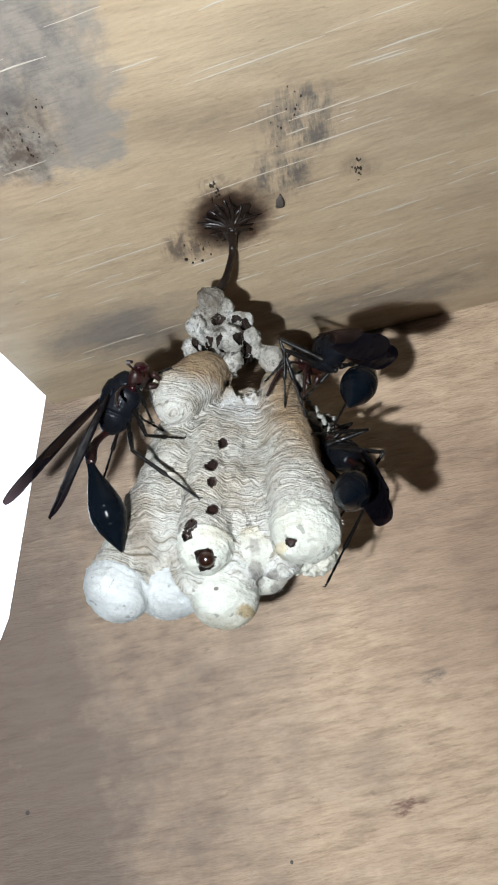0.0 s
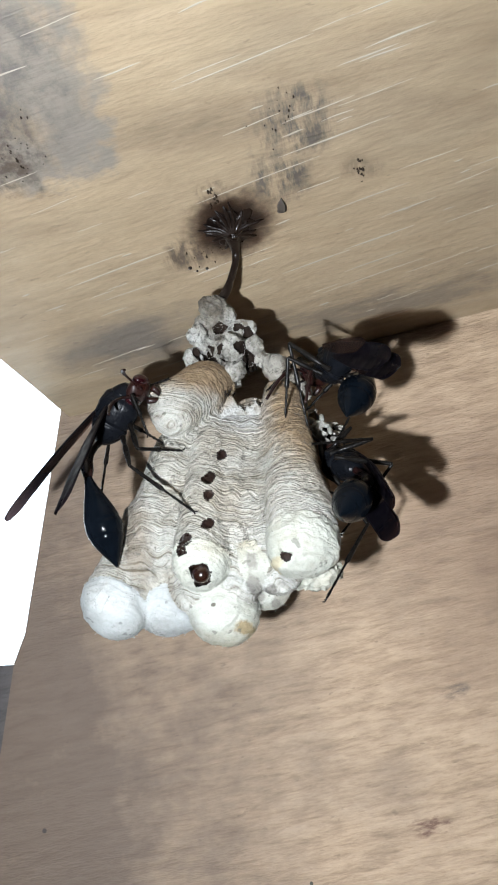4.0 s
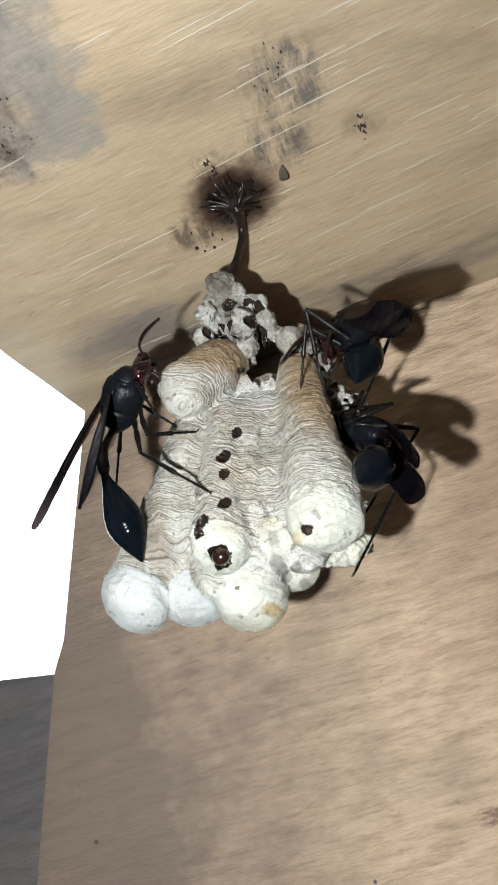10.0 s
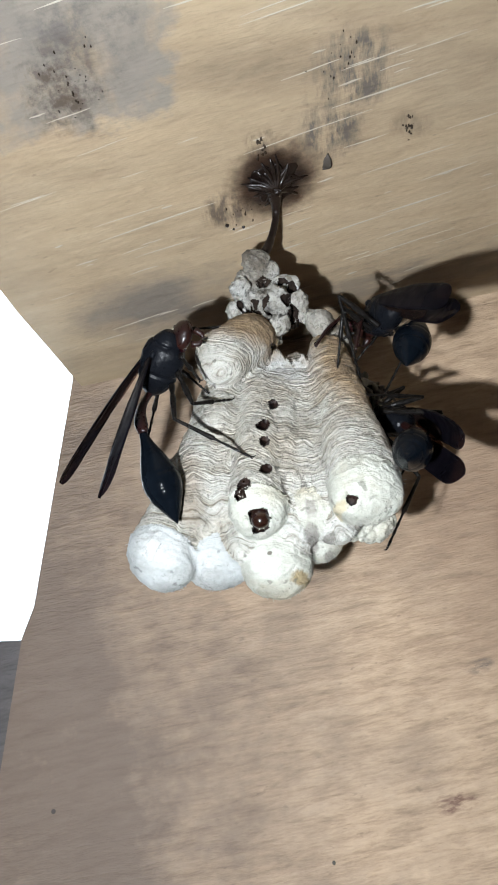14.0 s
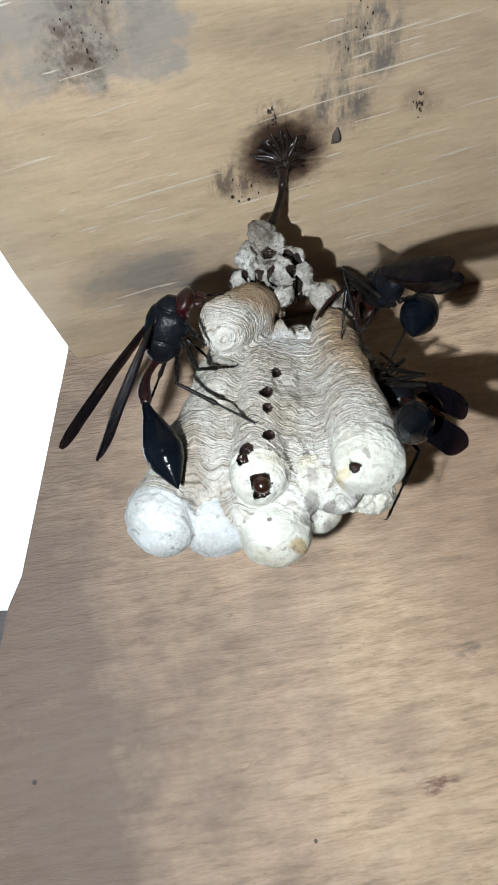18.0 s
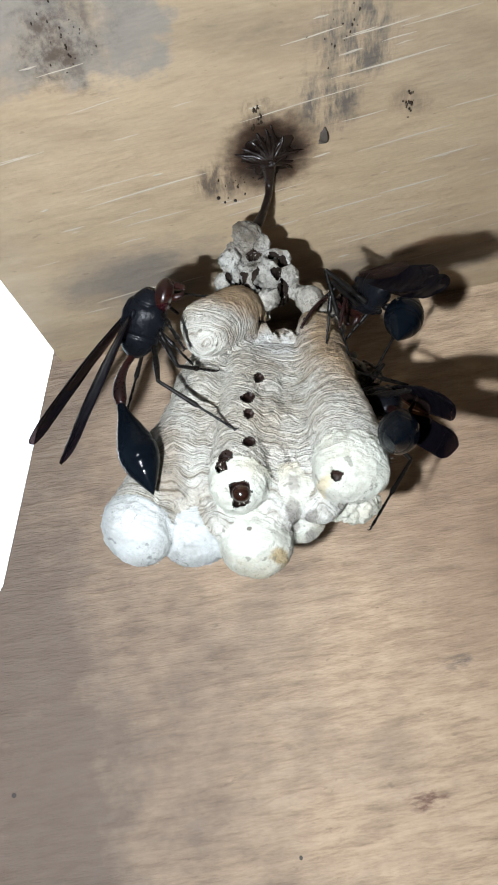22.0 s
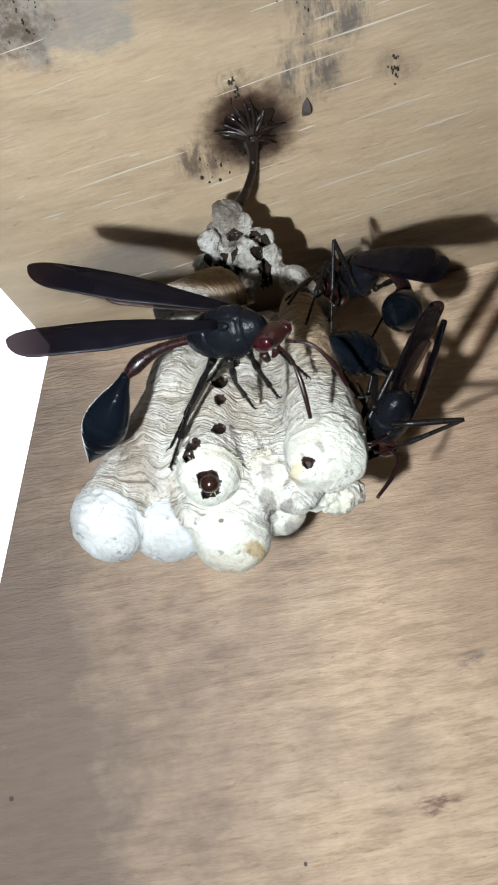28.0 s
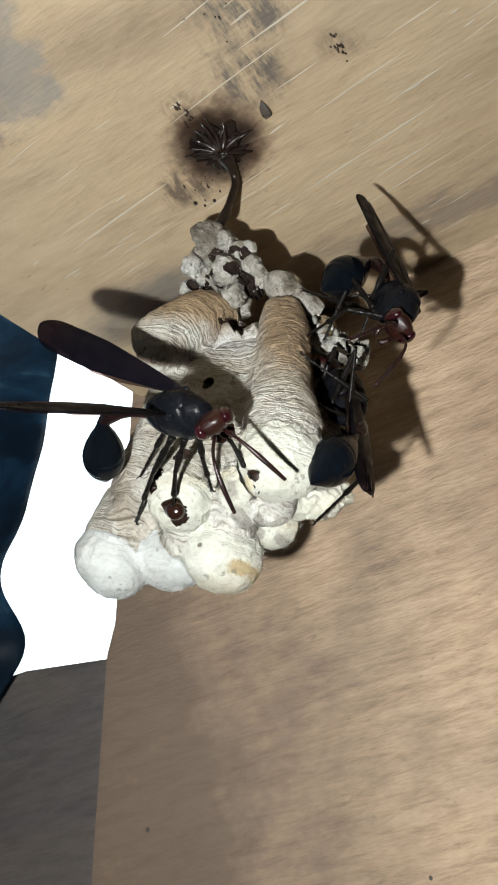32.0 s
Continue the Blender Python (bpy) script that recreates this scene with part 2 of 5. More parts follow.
MAT_WALL = wood("tan wall wood", 0, (0.74, 0.545, 0.355), (0.41, 0.263, 0.148), (150, 820, 820), contrast=1.1, tone=0.55, spots=(
    # brown stain, spread wider to paint in the light's falloff at far right
    (lambda t: spot(t, (0.038, 0.160, 0.047), (0.034, 0.5, 0.032), 0, 0.3, (0.3, 1.0), 70), (0.27, 0.165, 0.10), 0.7),
    # dark wood near the opening, with some of the torch's falloff painted in
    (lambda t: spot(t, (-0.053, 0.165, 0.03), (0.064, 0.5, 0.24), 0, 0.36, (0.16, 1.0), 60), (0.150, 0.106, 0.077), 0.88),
    (lambda t: smear(t, (0.0095, 0.165, 0.0125), (0.0038, 0.1, 0.0018), 0, (260, 300, 900)), (0.16, 0.065, 0.035), 0.85),
    (lambda t: smear(t, (0.018, 0.163, 0.030), (0.003, 0.1, 0.0014), 0, (260, 300, 900)), (0.12, 0.09, 0.07), 0.7),
    (lambda t: spot(t, (-0.0097, 0.166, 0.0083), (0.0004, 0.1, 0.0005), 0, 0.1), (0.02, 0.025, 0.018), 0.9),
    (lambda t: spot(t, (-0.0482, 0.1646, 0.0235), (0.0005, 0.1, 0.0005), 0, 0.1), (0.03, 0.02, 0.02), 0.9),
))
MAT_DARK_WOOD = wood("weathered grey wood", 0, (0.15, 0.135, 0.13), (0.075, 0.066, 0.065), (150, 900, 900), tone=0.42)
BROWN_TOPS = (
    (lambda t: spot(t, (-0.0015, 0.111, 0.0365), (0.0125, 0.02, 0.0105), 0, 0.2, (0.5, 1.0), 300), (0.56, 0.555, 0.505), 0.9),
    (lambda t: spot(t, (-0.0010, 0.117, 0.0610), (0.0055, 0.02, 0.0050), 0, 0.25, (0.45, 1.0), 300), (0.54, 0.545, 0.53), 0.8),
    (lambda t: spot(t, (0.0065, 0.115, 0.0590), (0.0066, 0.02, 0.0150), 0, 0.18, (0.5, 1.0), 300), (0.33, 0.23, 0.125), 0.95),
    (lambda t: spot(t, (-0.0055, 0.116, 0.0655), (0.0085, 0.02, 0.0050), 0, 0.2, (0.5, 1.0), 300), (0.34, 0.235, 0.125), 0.95),
    (lambda t: spot(t, (-0.0165, 0.113, 0.0460), (0.0030, 0.02, 0.0070), 0, 0.3, (0.45, 1.0), 300), (0.22, 0.16, 0.10), 0.6),
)
def worn_spot(at, size, colour, amount):
    return (lambda t: spot(t, tuple(v * MM for v in at), (size[0] * MM, 0.02, size[1] * MM), 0, 0.3, (0.5, 0.8), 900), colour, amount)


CAP_STAINS = (
    worn_spot((-3.3, 112.0, 39.2), (1.1, 1.4), (0.20, 0.185, 0.16), 0.8),
    worn_spot((-3.9, 112.0, 37.0), (1.2, 1.2), (0.20, 0.185, 0.16), 0.8),
    worn_spot((-2.2, 113.0, 36.0), (1.1, 0.8), (0.20, 0.185, 0.16), 0.8),
    worn_spot((-6.0, 113.0, 33.3), (1.5, 0.9), (0.30, 0.22, 0.10), 0.85),
    worn_spot((-0.8, 106.0, 37.2), (1.6, 0.8), (0.46, 0.37, 0.20), 0.6),
    worn_spot((0.5, 110.0, 33.3), (0.8, 2.2), (0.42, 0.35, 0.20), 0.4),
    worn_spot((-8.8, 113.0, 36.0), (0.4, 0.3), (0.06, 0.045, 0.03), 0.9),
)
BROWN_TOPS = BROWN_TOPS + CAP_STAINS[:3]
MAT_PAPER = paper("grey tan paper", (0.55, 0.54, 0.485), (0.31, 0.285, 0.235), (0.42, 0.355, 0.265), 0.55, BROWN_TOPS, 0.75)
MAT_WHITE = paper("white silk cap", (0.465, 0.47, 0.41), (0.33, 0.32, 0.255), (0.43, 0.37, 0.25), 0.6, CAP_STAINS, 0.3, silk=0.7)
MAT_BLUEWHITE = paper("thin bluish silk cap", (0.42, 0.437, 0.425), (0.31, 0.32, 0.305), (0.42, 0.41, 0.38), 0.5, (), 0.26, silk=0.8)
MAT_OLD = paper("old grey paper", (0.50, 0.495, 0.455), (0.07, 0.06, 0.048), (0.25, 0.215, 0.165), 0.6, grain=0.8, worn=0.07)
MAT_BLACK = chitin("black chitin", (0.003, 0.0034, 0.0045), 0.3, 1700, coat=0.0, gloss=0.07, deep=0.0002)
MAT_GASTER = chitin("blue black chitin", (0.002, 0.003, 0.0045), 0.13, coat=0.03, gloss=0.06)
MAT_RED = chitin("red brown chitin", (0.020, 0.005, 0.003), 0.34, second=(0.006, 0.003, 0.003), coat=0.0)
MAT_LEG = chitin("dark leg chitin", (0.004, 0.0034, 0.003), 0.3, coat=0.0, gloss=0.12)
MAT_WING = chitin("smoky wing", (0.002, 0.002, 0.0035), 0.42, 600, (0.004, 0.003, 0.005), 0.0, 0.06)
MAT_RESIN = chitin("dark resin", (0.007, 0.004, 0.003), 0.36, 1200, (0.014, 0.008, 0.005), 0.12)
MAT_BROOD = chitin("glossy brown brood", (0.018, 0.007, 0.004), 0.12, 900, (0.012, 0.006, 0.004), 0.8, 0.5)
# near-black for torn holes, their unlit depth put into the colour
MAT_PIT_SHADE = chitin("dark brood", (0.012, 0.006, 0.004), 0.35)
MAT_DIRT = chitin("dry dirt", (0.03, 0.022, 0.016), 0.8, coat=0.0, gloss=0.1)
MAT_FLAKE = chitin("grey brown husk", (0.10, 0.085, 0.07), 0.6, 900, (0.05, 0.04, 0.032), 0.0, 0.2)
MAT_EYE = chitin("eye", (0.012, 0.002, 0.003), 0.14, coat=0.4)
MAT_WAIST = chitin("dark red chitin", (0.015, 0.004, 0.0035), 0.3, second=(0.006, 0.003, 0.003), coat=0.0)
MAT_HIND = chitin("brown wing", (0.014, 0.009, 0.008), 0.4, 600, (0.022, 0.014, 0.012), 0.0, 0.2)
# near-black for the insides of old cells, shade put into the colour
MAT_HOLLOW_SHADE = chitin("painted shade inside a cell", (0.012, 0.008, 0.006), 0.8, 900, (0.03, 0.02, 0.014), 0.0, 0.1)
MAT_EGG = chitin("pale egg", (0.16, 0.16, 0.14), 0.3)
MAT_FIBRE = chitin("pale wood fibre", (0.46, 0.42, 0.34), 0.6, 800, (0.52, 0.48, 0.40), 0.0, 0.2)


def see_through(m, colour, share):
    """Lets part of the light pass straight through a thin membrane."""
    t = m.node_tree
    clear = t.nodes.new("ShaderNodeBsdfTransparent")
    clear.inputs[0].default_value = (*colour, 1)
    mixer = add(t, "ShaderNodeMixShader", Fac=share)
    t.links.new(t.nodes["Principled BSDF"].outputs[0], mixer.inputs[1])
    t.links.new(clear.outputs[0], mixer.inputs[2])
    t.links.new(mixer.outputs[0], t.nodes["Material Output"].inputs["Surface"])


def thin_tip(m, length, colour):
    """A wing's membrane thins towards its tip and lets light through there."""
    t = m.node_tree
    c = t.nodes.new("ShaderNodeTexCoord")
    sep = t.nodes.new("ShaderNodeSeparateXYZ")
    t.links.new(c.outputs["Object"], sep.inputs[0])
    far = math_node(t, "MULTIPLY", sep.outputs[0], 1 / length)
    share = ramp(t, far, [(0.6, grey(0.0)), (0.98, grey(0.4))])
    clear = t.nodes.new("ShaderNodeBsdfTransparent")
    clear.inputs[0].default_value = (*colour, 1)
    mixer = t.nodes.new("ShaderNodeMixShader")
    t.links.new(share, mixer.inputs[0])
    t.links.new(t.nodes["Principled BSDF"].outputs[0], mixer.inputs[1])
    t.links.new(clear.outputs[0], mixer.inputs[2])
    t.links.new(mixer.outputs[0], t.nodes["Material Output"].inputs["Surface"])


see_through(MAT_HIND, (0.80, 0.68, 0.64), 0.62)
thin_tip(MAT_WING, 0.0185, (0.45, 0.36, 0.36))


def sheet_plastic():
    """Dark blue plastic that lets a little daylight through."""
    m, t, b = nodes_of("dark blue plastic")
    p = coords(t)
    n = noise_tex(t, p, 60, 4, 0.55, 1.5)
    b.inputs["Roughness"].default_value = 0.35
    col = ramp(t, n, [(0.35, (0.006, 0.016, 0.03)), (0.7, (0.012, 0.035, 0.065))])
    t.links.new(col, b.inputs["Base Color"])
    tr = t.nodes.new("ShaderNodeBsdfTranslucent")
    t.links.new(ramp(t, n, [(0.42, (0.002, 0.006, 0.012)), (0.60, (0.014, 0.042, 0.075)), (0.74, (0.12, 0.21, 0.30))]), tr.inputs["Color"])
    mixer = add(t, "ShaderNodeMixShader", Fac=0.5)
    t.links.new(b.outputs[0], mixer.inputs[1])
    t.links.new(tr.outputs[0], mixer.inputs[2])
    t.links.new(mixer.outputs[0], t.nodes["Material Output"].inputs["Surface"])
    return m


MAT_TARP = sheet_plastic()


def glow(name, colour, strength):
    m, t, b = nodes_of(name)
    b.inputs["Base Color"].default_value = (*colour, 1)
    b.inputs["Emission Color"].default_value = (*colour, 1)
    b.inputs["Emission Strength"].default_value = strength
    return m


MAT_TORCH = glow("torch light", (0.975, 0.97, 0.99), 23300.0)
MAT_DAY = glow("bright day sky", (0.86, 0.93, 1.0), 4.0)


# ---- building helpers ----
def part(name, bm, material, parent=None, label="", smooth=True):
    me = bpy.data.meshes.new(name)
    bmesh.ops.recalc_face_normals(bm, faces=bm.faces)
    if smooth:
        for f in bm.faces:
            f.smooth = True
    bm.to_mesh(me)
    bm.free()
    me.materials.append(material)
    ob = new(name, me)
    if parent:
        ob.parent = parent
    return tagged(ob, label)


def mm(p):
    return Vector(p) * MM


def curve_points(pts, radii, step):
    """Points and radii at even steps along a smooth line through pts."""
    n = len(pts)
    out = []
    for i in range(n - 1):
        p0, p1, p2, p3 = pts[max(i - 1, 0)], pts[i], pts[i + 1], pts[min(i + 2, n - 1)]
        count = max(2, int((p2 - p1).length / step))
        for k in range(count + (i == n - 2)):
            u = k / count
            q = 0.5 * ((2 * p1) + (p2 - p0) * u + (2 * p0 - 5 * p1 + 4 * p2 - p3) * u * u + (3 * p1 - p0 - 3 * p2 + p3) * u ** 3)
            s = u * u * (3 - 2 * u)
            out.append((q, radii[i] * (1 - s) + radii[i + 1] * s))
    return out


def rings(bm, line, seg, close=(True, True), rough=0.0, grain=900.0, flat=1.0, side=None):
    """A tube round line, a list of (point, radius); side: direction along which it is flattened."""
    loops = []
    prev = None
    for i, (q, r) in enumerate(line):
        d = (line[min(i + 1, len(line) - 1)][0] - line[max(i - 1, 0)][0]).normalized()
        if prev is None:
            ref = side if side else (Vector((0, 0, 1)) if abs(d.z) < 0.9 else Vector((0, 1, 0)))
        else:
            ref = prev
        a = (ref - d * ref.dot(d)).normalized()
        prev = a
        b = d.cross(a)
        loop = []
        for k in range(seg):
            w = 2 * math.pi * k / seg
            v = a * math.cos(w) * flat + b * math.sin(w)
            rr = r
            if rough:
                c = q + v * r
                rr += rough * (noise.noise(c * grain) + 0.5 * noise.noise(c * grain * 2.7))
            loop.append(bm.verts.new(q + v * rr))
        loops.append(loop)
    for la, lb in zip(loops, loops[1:]):
        for k in range(seg):
            bm.faces.new((la[k], la[(k + 1) % seg], lb[(k + 1) % seg], lb[k]))
    if close[0]:
        bm.faces.new(loops[0][::-1])
    if close[1]:
        bm.faces.new(loops[-1])
    return loops


def tube(pts, radii, seg=12, step=0.0004, rough=0.0, grain=900.0, close=(True, True), flat=1.0, side=None):
    bm = bmesh.new()
    rings(bm, curve_points([mm(p) for p in pts], [r * MM for r in radii], step), seg, close, rough, grain, flat, side)
    return bm


def ball(centre, size, seg=20, rough=0.0, grain=900.0):
    bm = bmesh.new()
    bmesh.ops.create_uvsphere(bm, u_segments=seg, v_segments=max(8, seg * 2 // 3), radius=1.0)
    for v in bm.verts:
        k = 1 + rough * noise.noise(v.co * 2.2 + Vector(centre) * grain)
        v.co = Vector([c + s * x * k for c, s, x in zip(centre, size, v.co)])
    return bm


# ---- setting ----
def board(name, corners, normal, thick, material, label, step=0.004):
    """A board whose visible face is the quad corners, thick behind it."""
    bm = bmesh.new()
    n = Vector(normal).normalized() * thick
    lo = [bm.verts.new(mm(c)) for c in corners]
    hi = [bm.verts.new(mm(c) + n) for c in corners]
    bm.faces.new(lo)
    bm.faces.new(hi[::-1])
    k = len(lo)
    for i in range(k):
        bm.faces.new((lo[i], hi[i], hi[(i + 1) % k], lo[(i + 1) % k]))
    ob = part(name, bm, material, smooth=False)
    return tagged(ob, label, "board", kind="structure")


board("ceiling", [(-30.0, 165.0, 86.2), (-33.0, 149.5, 86.2), (-34.6, 139.0, 86.2), (-36.4, 128.0, 86.2), (-38.2, 112.0, 86.2), (-40.5, 60.0, 86.2), (-44.0, -60.0, 86.2), (600.0, -60.0, 86.2), (600.0, 165.0, 86.2)],
      (0, 0, 1), 0.02, MAT_ROOF, "pale sawn wooden roof board seen from below, stained grey")
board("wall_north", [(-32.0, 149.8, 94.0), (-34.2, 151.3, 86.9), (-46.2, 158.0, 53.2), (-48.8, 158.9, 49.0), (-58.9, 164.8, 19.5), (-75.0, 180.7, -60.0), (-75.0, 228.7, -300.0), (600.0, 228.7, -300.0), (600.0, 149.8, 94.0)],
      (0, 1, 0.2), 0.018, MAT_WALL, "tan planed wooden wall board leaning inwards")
board("wall_west", [(-200.0, 161.5, 55.0), (-65.9, 161.5, 52.6), (-47.0, 161.5, 49.0), (-30.0, 161.5, 51.5), (-30.0, 221.0, -250.0), (-200.0, 221.0, -250.0)],
      (0, 1, 0.2), 0.018, MAT_DARK_WOOD, "grey weathered wooden board below the opening")

# unseen boards, added behind and beside the camera to keep sky light out
board("floor", [(-320, -700, -900), (620, -700, -900), (620, 420, -900), (-320, 420, -900)], (0, 0, -1), 0.02, MAT_DARK_WOOD, "unseen dark planks added to keep sky light out")
board("unseen_wall_east", [(602, -700, 110), (602, -700, -900), (602, 420, -900), (602, 420, 110)], (1, 0, 0), 0.02, MAT_DARK_WOOD, "unseen dark board wall added to keep sky light out")
board("unseen_wall_south", [(-320, -702, 110), (-320, -702, -900), (620, -702, -900), (620, -702, 110)], (0, -1, 0), 0.02, MAT_DARK_WOOD, "unseen dark board wall added to keep sky light out")
board("unseen_wall_north_low", [(-320, 300, -250), (620, 300, -250), (620, 300, -900), (-320, 300, -900)], (0, 1, 0), 0.02, MAT_DARK_WOOD, "unseen dark board wall added to keep sky light out")
board("unseen_wall_west_side", [(-302, -700, 110), (-302, -700, -900), (-302, 420, -900), (-302, 420, -60), (-302, 40, -60), (-302, 40, 110)], (-1, 0, 0), 0.02, MAT_DARK_WOOD, "unseen dark board wall added beside the opening to keep sky light out")
board("unseen_ceiling_back", [(-300, -700, 87.0), (600, -700, 87.0), (600, -61, 87.0), (-44.5, -61, 87.0), (-41.5, 40, 87.0), (-300, 40, 87.0)], (0, 0, 1), 0.02, MAT_DARK_WOOD, "unseen dark roof boards added to keep sky light out")

sky_card = board("backdrop", [(-900, 700, -300), (400, 700, -300), (400, 700, 900), (-900, 700, 900)], (0, 1, 0), 0.01, MAT_DAY, "bright hazy daylight outside the opening")


def hanging_sheet():
    """A dark blue plastic sheet that hangs in folds beside the opening."""
    bm = bmesh.new()
    cols, rows_ = 40, 60
    edge = [Vector(p) for p in ((-44, 149, 116), (-52.5, 155, 98), (-57, 152, 76), (-58.5, 146, 61), (-61, 153, 51), (-76, 150, 33))]
    smooth_edge = curve_points(edge, [1] * len(edge), 0.5)
    grid = []
    for j in range(rows_ + 1):
        v = j / rows_
        line = []
        for i in range(cols + 1):
            u = i / cols
            right = smooth_edge[min(int(v * (len(smooth_edge) - 1)), len(smooth_edge) - 1)][0].copy()
            left = right + Vector((-70, -20, 14 - 26 * v))
            q = right.lerp(left, u)
            fold = math.sin(14 * u + 3 * v + 1.5 * math.sin(5 * v))
            q.y += 3.0 * fold * min(1, 4 * u + 0.2)
            q += Vector((0, 1.5 * noise.noise(q * 0.08), 0))
            line.append(bm.verts.new(mm(q)))
        grid.append(line)
    for a, b in zip(grid, grid[1:]):
        for i in range(cols):
            bm.faces.new((a[i], a[i + 1], b[i + 1], b[i]))
    bmesh.ops.solidify(bm, geom=bm.faces[:], thickness=0.0004)
    return tagged(part("plastic_sheet", bm, MAT_TARP), "dark blue plastic sheet hanging in folds by the opening", "plastic sheet")


hanging_sheet()

# ---- nest ----
nest = tagged(new("wasp_nest"), "grey and white paper wasp nest hanging on a dark stalk", "wasp nest")
NEST_AT = Vector((0.0, 0.116, CEIL))
nest.location = NEST_AT


def nest_part(name, bm, material, label="", parent=None):
    ob = part(name, bm, material, parent or nest, label)
    if not parent:
        ob.matrix_parent_inverse = Matrix.Translation(-NEST_AT)
    return ob


def pit(bm, way, size, deep, slot, ragged=0.5):
    """A torn hole: a steep-walled pit sunk along way, its inside painted dark for shade."""
    d = mm(way).normalized()
    far = mm(way).length
    for f in bm.faces:
        f.tag = False
    picked = set()
    for v in bm.verts:
        along = v.co.dot(d)
        if abs(along - far) > 0.004 or v.normal.dot(d) > 0.1:
            continue
        off = (v.co - d * along) * 1000
        if off.length < size * (1.12 + ragged * 1.3 * noise.noise(v.co * 850)):
            picked.add(v)
    for v in picked:
        v.co += d * deep * MM
    for f in bm.faces:
        if any(v in picked for v in f.verts):
            f.material_index = slot
            f.smooth = False


# each tube of the comb: axis, radii, its cap's material and label
TUBES = [
    ([(-0.5, 121.0, 63.2), (-1.1, 118.2, 55.6), (-2.3, 115.2, 45.3), (-2.8, 113.7, 39.4)], [2.2, 2.9, 3.2, 2.8], MAT_WHITE, "thin white cap with grey worn spots"),
    ([(-4.6, 119.6, 64.0), (-6.8, 113.9, 51.2), (-8.4, 111.9, 43.3), (-9.1, 111.2, 40.0)], [2.0, 2.6, 3.1, 3.2], MAT_WHITE, "torn white cap over dark brood"),
    ([(-8.2, 121.5, 64.1), (-11.8, 117.0, 54.6), (-14.5, 115.5, 46.9), (-16.0, 115.0, 43.0)], [2.2, 3.1, 3.4, 3.3], None, ""),
    ([(-12.9, 120.0, 55.4), (-17.0, 117.0, 45.8), (-20.9, 116.0, 39.1)], [2.4, 3.5, 4.2], MAT_BLUEWHITE, "bluish white silk cap"),
    ([(-10.6, 121.0, 52.8), (-12.9, 119.0, 44.8), (-14.7, 118.4, 38.3)], [2.4, 3.4, 4.0], MAT_BLUEWHITE, "bluish white silk cap"),
    ([(-5.8, 120.0, 49.6), (-7.3, 118.0, 41.5), (-8.5, 117.4, 35.6)], [2.4, 3.4, 4.1], MAT_WHITE, "white silk cap with a yellow stain"),
    ([(-2.3, 121.0, 47.5), (-2.9, 119.5, 40.2), (-2.7, 119.3, 37.6)], [2.4, 2.8, 2.4], MAT_WHITE, "small white cap"),
    ([(3.8, 119.3, 63.1), (3.6, 115.3, 53.9), (3.1, 111.5, 43.9), (2.7, 109.6, 38.7)], [2.3, 3.0, 3.8, 4.1], MAT_WHITE, "large white silk cap with a pinhole"),
    ([(-3.6, 120.0, 67.2), (-5.9, 116.0, 64.8), (-8.6, 112.8, 61.6), (-9.4, 112.2, 60.8)], [2.5, 3.5, 3.5, 3.3], None, ""),
    ([(1.5, 123.5, 61.3), (0.4, 122.0, 55.4), (-1.7, 121.0, 45.0)], [2.4, 3.3, 3.2], None, ""),
    ([(5.9, 125.0, 64.0), (5.1, 123.5, 54.8), (3.1, 121.0, 43.8)], [2.0, 2.6, 2.8], None, ""),
    ([(-7.2, 124.0, 65.2), (-11.7, 123.0, 52.2), (-13.4, 122.0, 45.9)], [2.4, 3.2, 3.2], None, ""),
    ([(-3.1, 119.0, 61.1), (-4.5, 115.3, 51.2), (-5.7, 113.8, 43.3)], [2.2, 2.8, 3.0], None, ""),
    ([(2.0, 119.0, 59.4), (1.1, 115.3, 49.0), (0.1, 113.4, 41.1)], [2.2, 3.0, 3.3], None, ""),
    ([(-8.4, 117.4, 57.1), (-11.1, 115.4, 47.5), (-11.8, 115.0, 42.3)], [2.3, 3.0, 3.1], None, ""),
    ([(-4.3, 115.0, 43.4), (-4.9, 114.6, 39.5), (-5.0, 115.4, 38.0)], [2.4, 2.8, 2.3], None, ""),
    ([(0.0, 114.5, 40.7), (-0.6, 114.2, 37.9), (-0.7, 115.0, 37.5)], [2.4, 2.8, 2.4], None, ""),
    ([(-11.7, 115.6, 41.4), (-11.2, 116.0, 38.9), (-11.0, 116.6, 38.3)], [2.4, 2.8, 2.4], None, ""),
    ([(-7.6, 119.0, 61.0), (-10.6, 115.3, 55.1), (-11.7, 114.8, 52.4)], [2.3, 2.6, 2.4], None, ""),
]
HOLES = (((-4.3, 110.9, 52.6), 0.5, 2.2), ((-6.1, 109.4, 49.5), 0.55, 2.2), ((-6.5, 108.6, 47.1), 0.45, 2.0), ((-7.0, 108.0, 43.4), 0.45, 1.6), ((-9.7, 106.5, 41.5), 0.6, 2.0), ((-10.2, 106.5, 40.6), 0.45, 2.0),
         ((-8.8, 107.4, 37.6), 1.0, 2.4), ((-2.3, 117.1, 63.5), 0.6, 3.0), ((0.8, 106.2, 36.9), 0.42, 1.6))


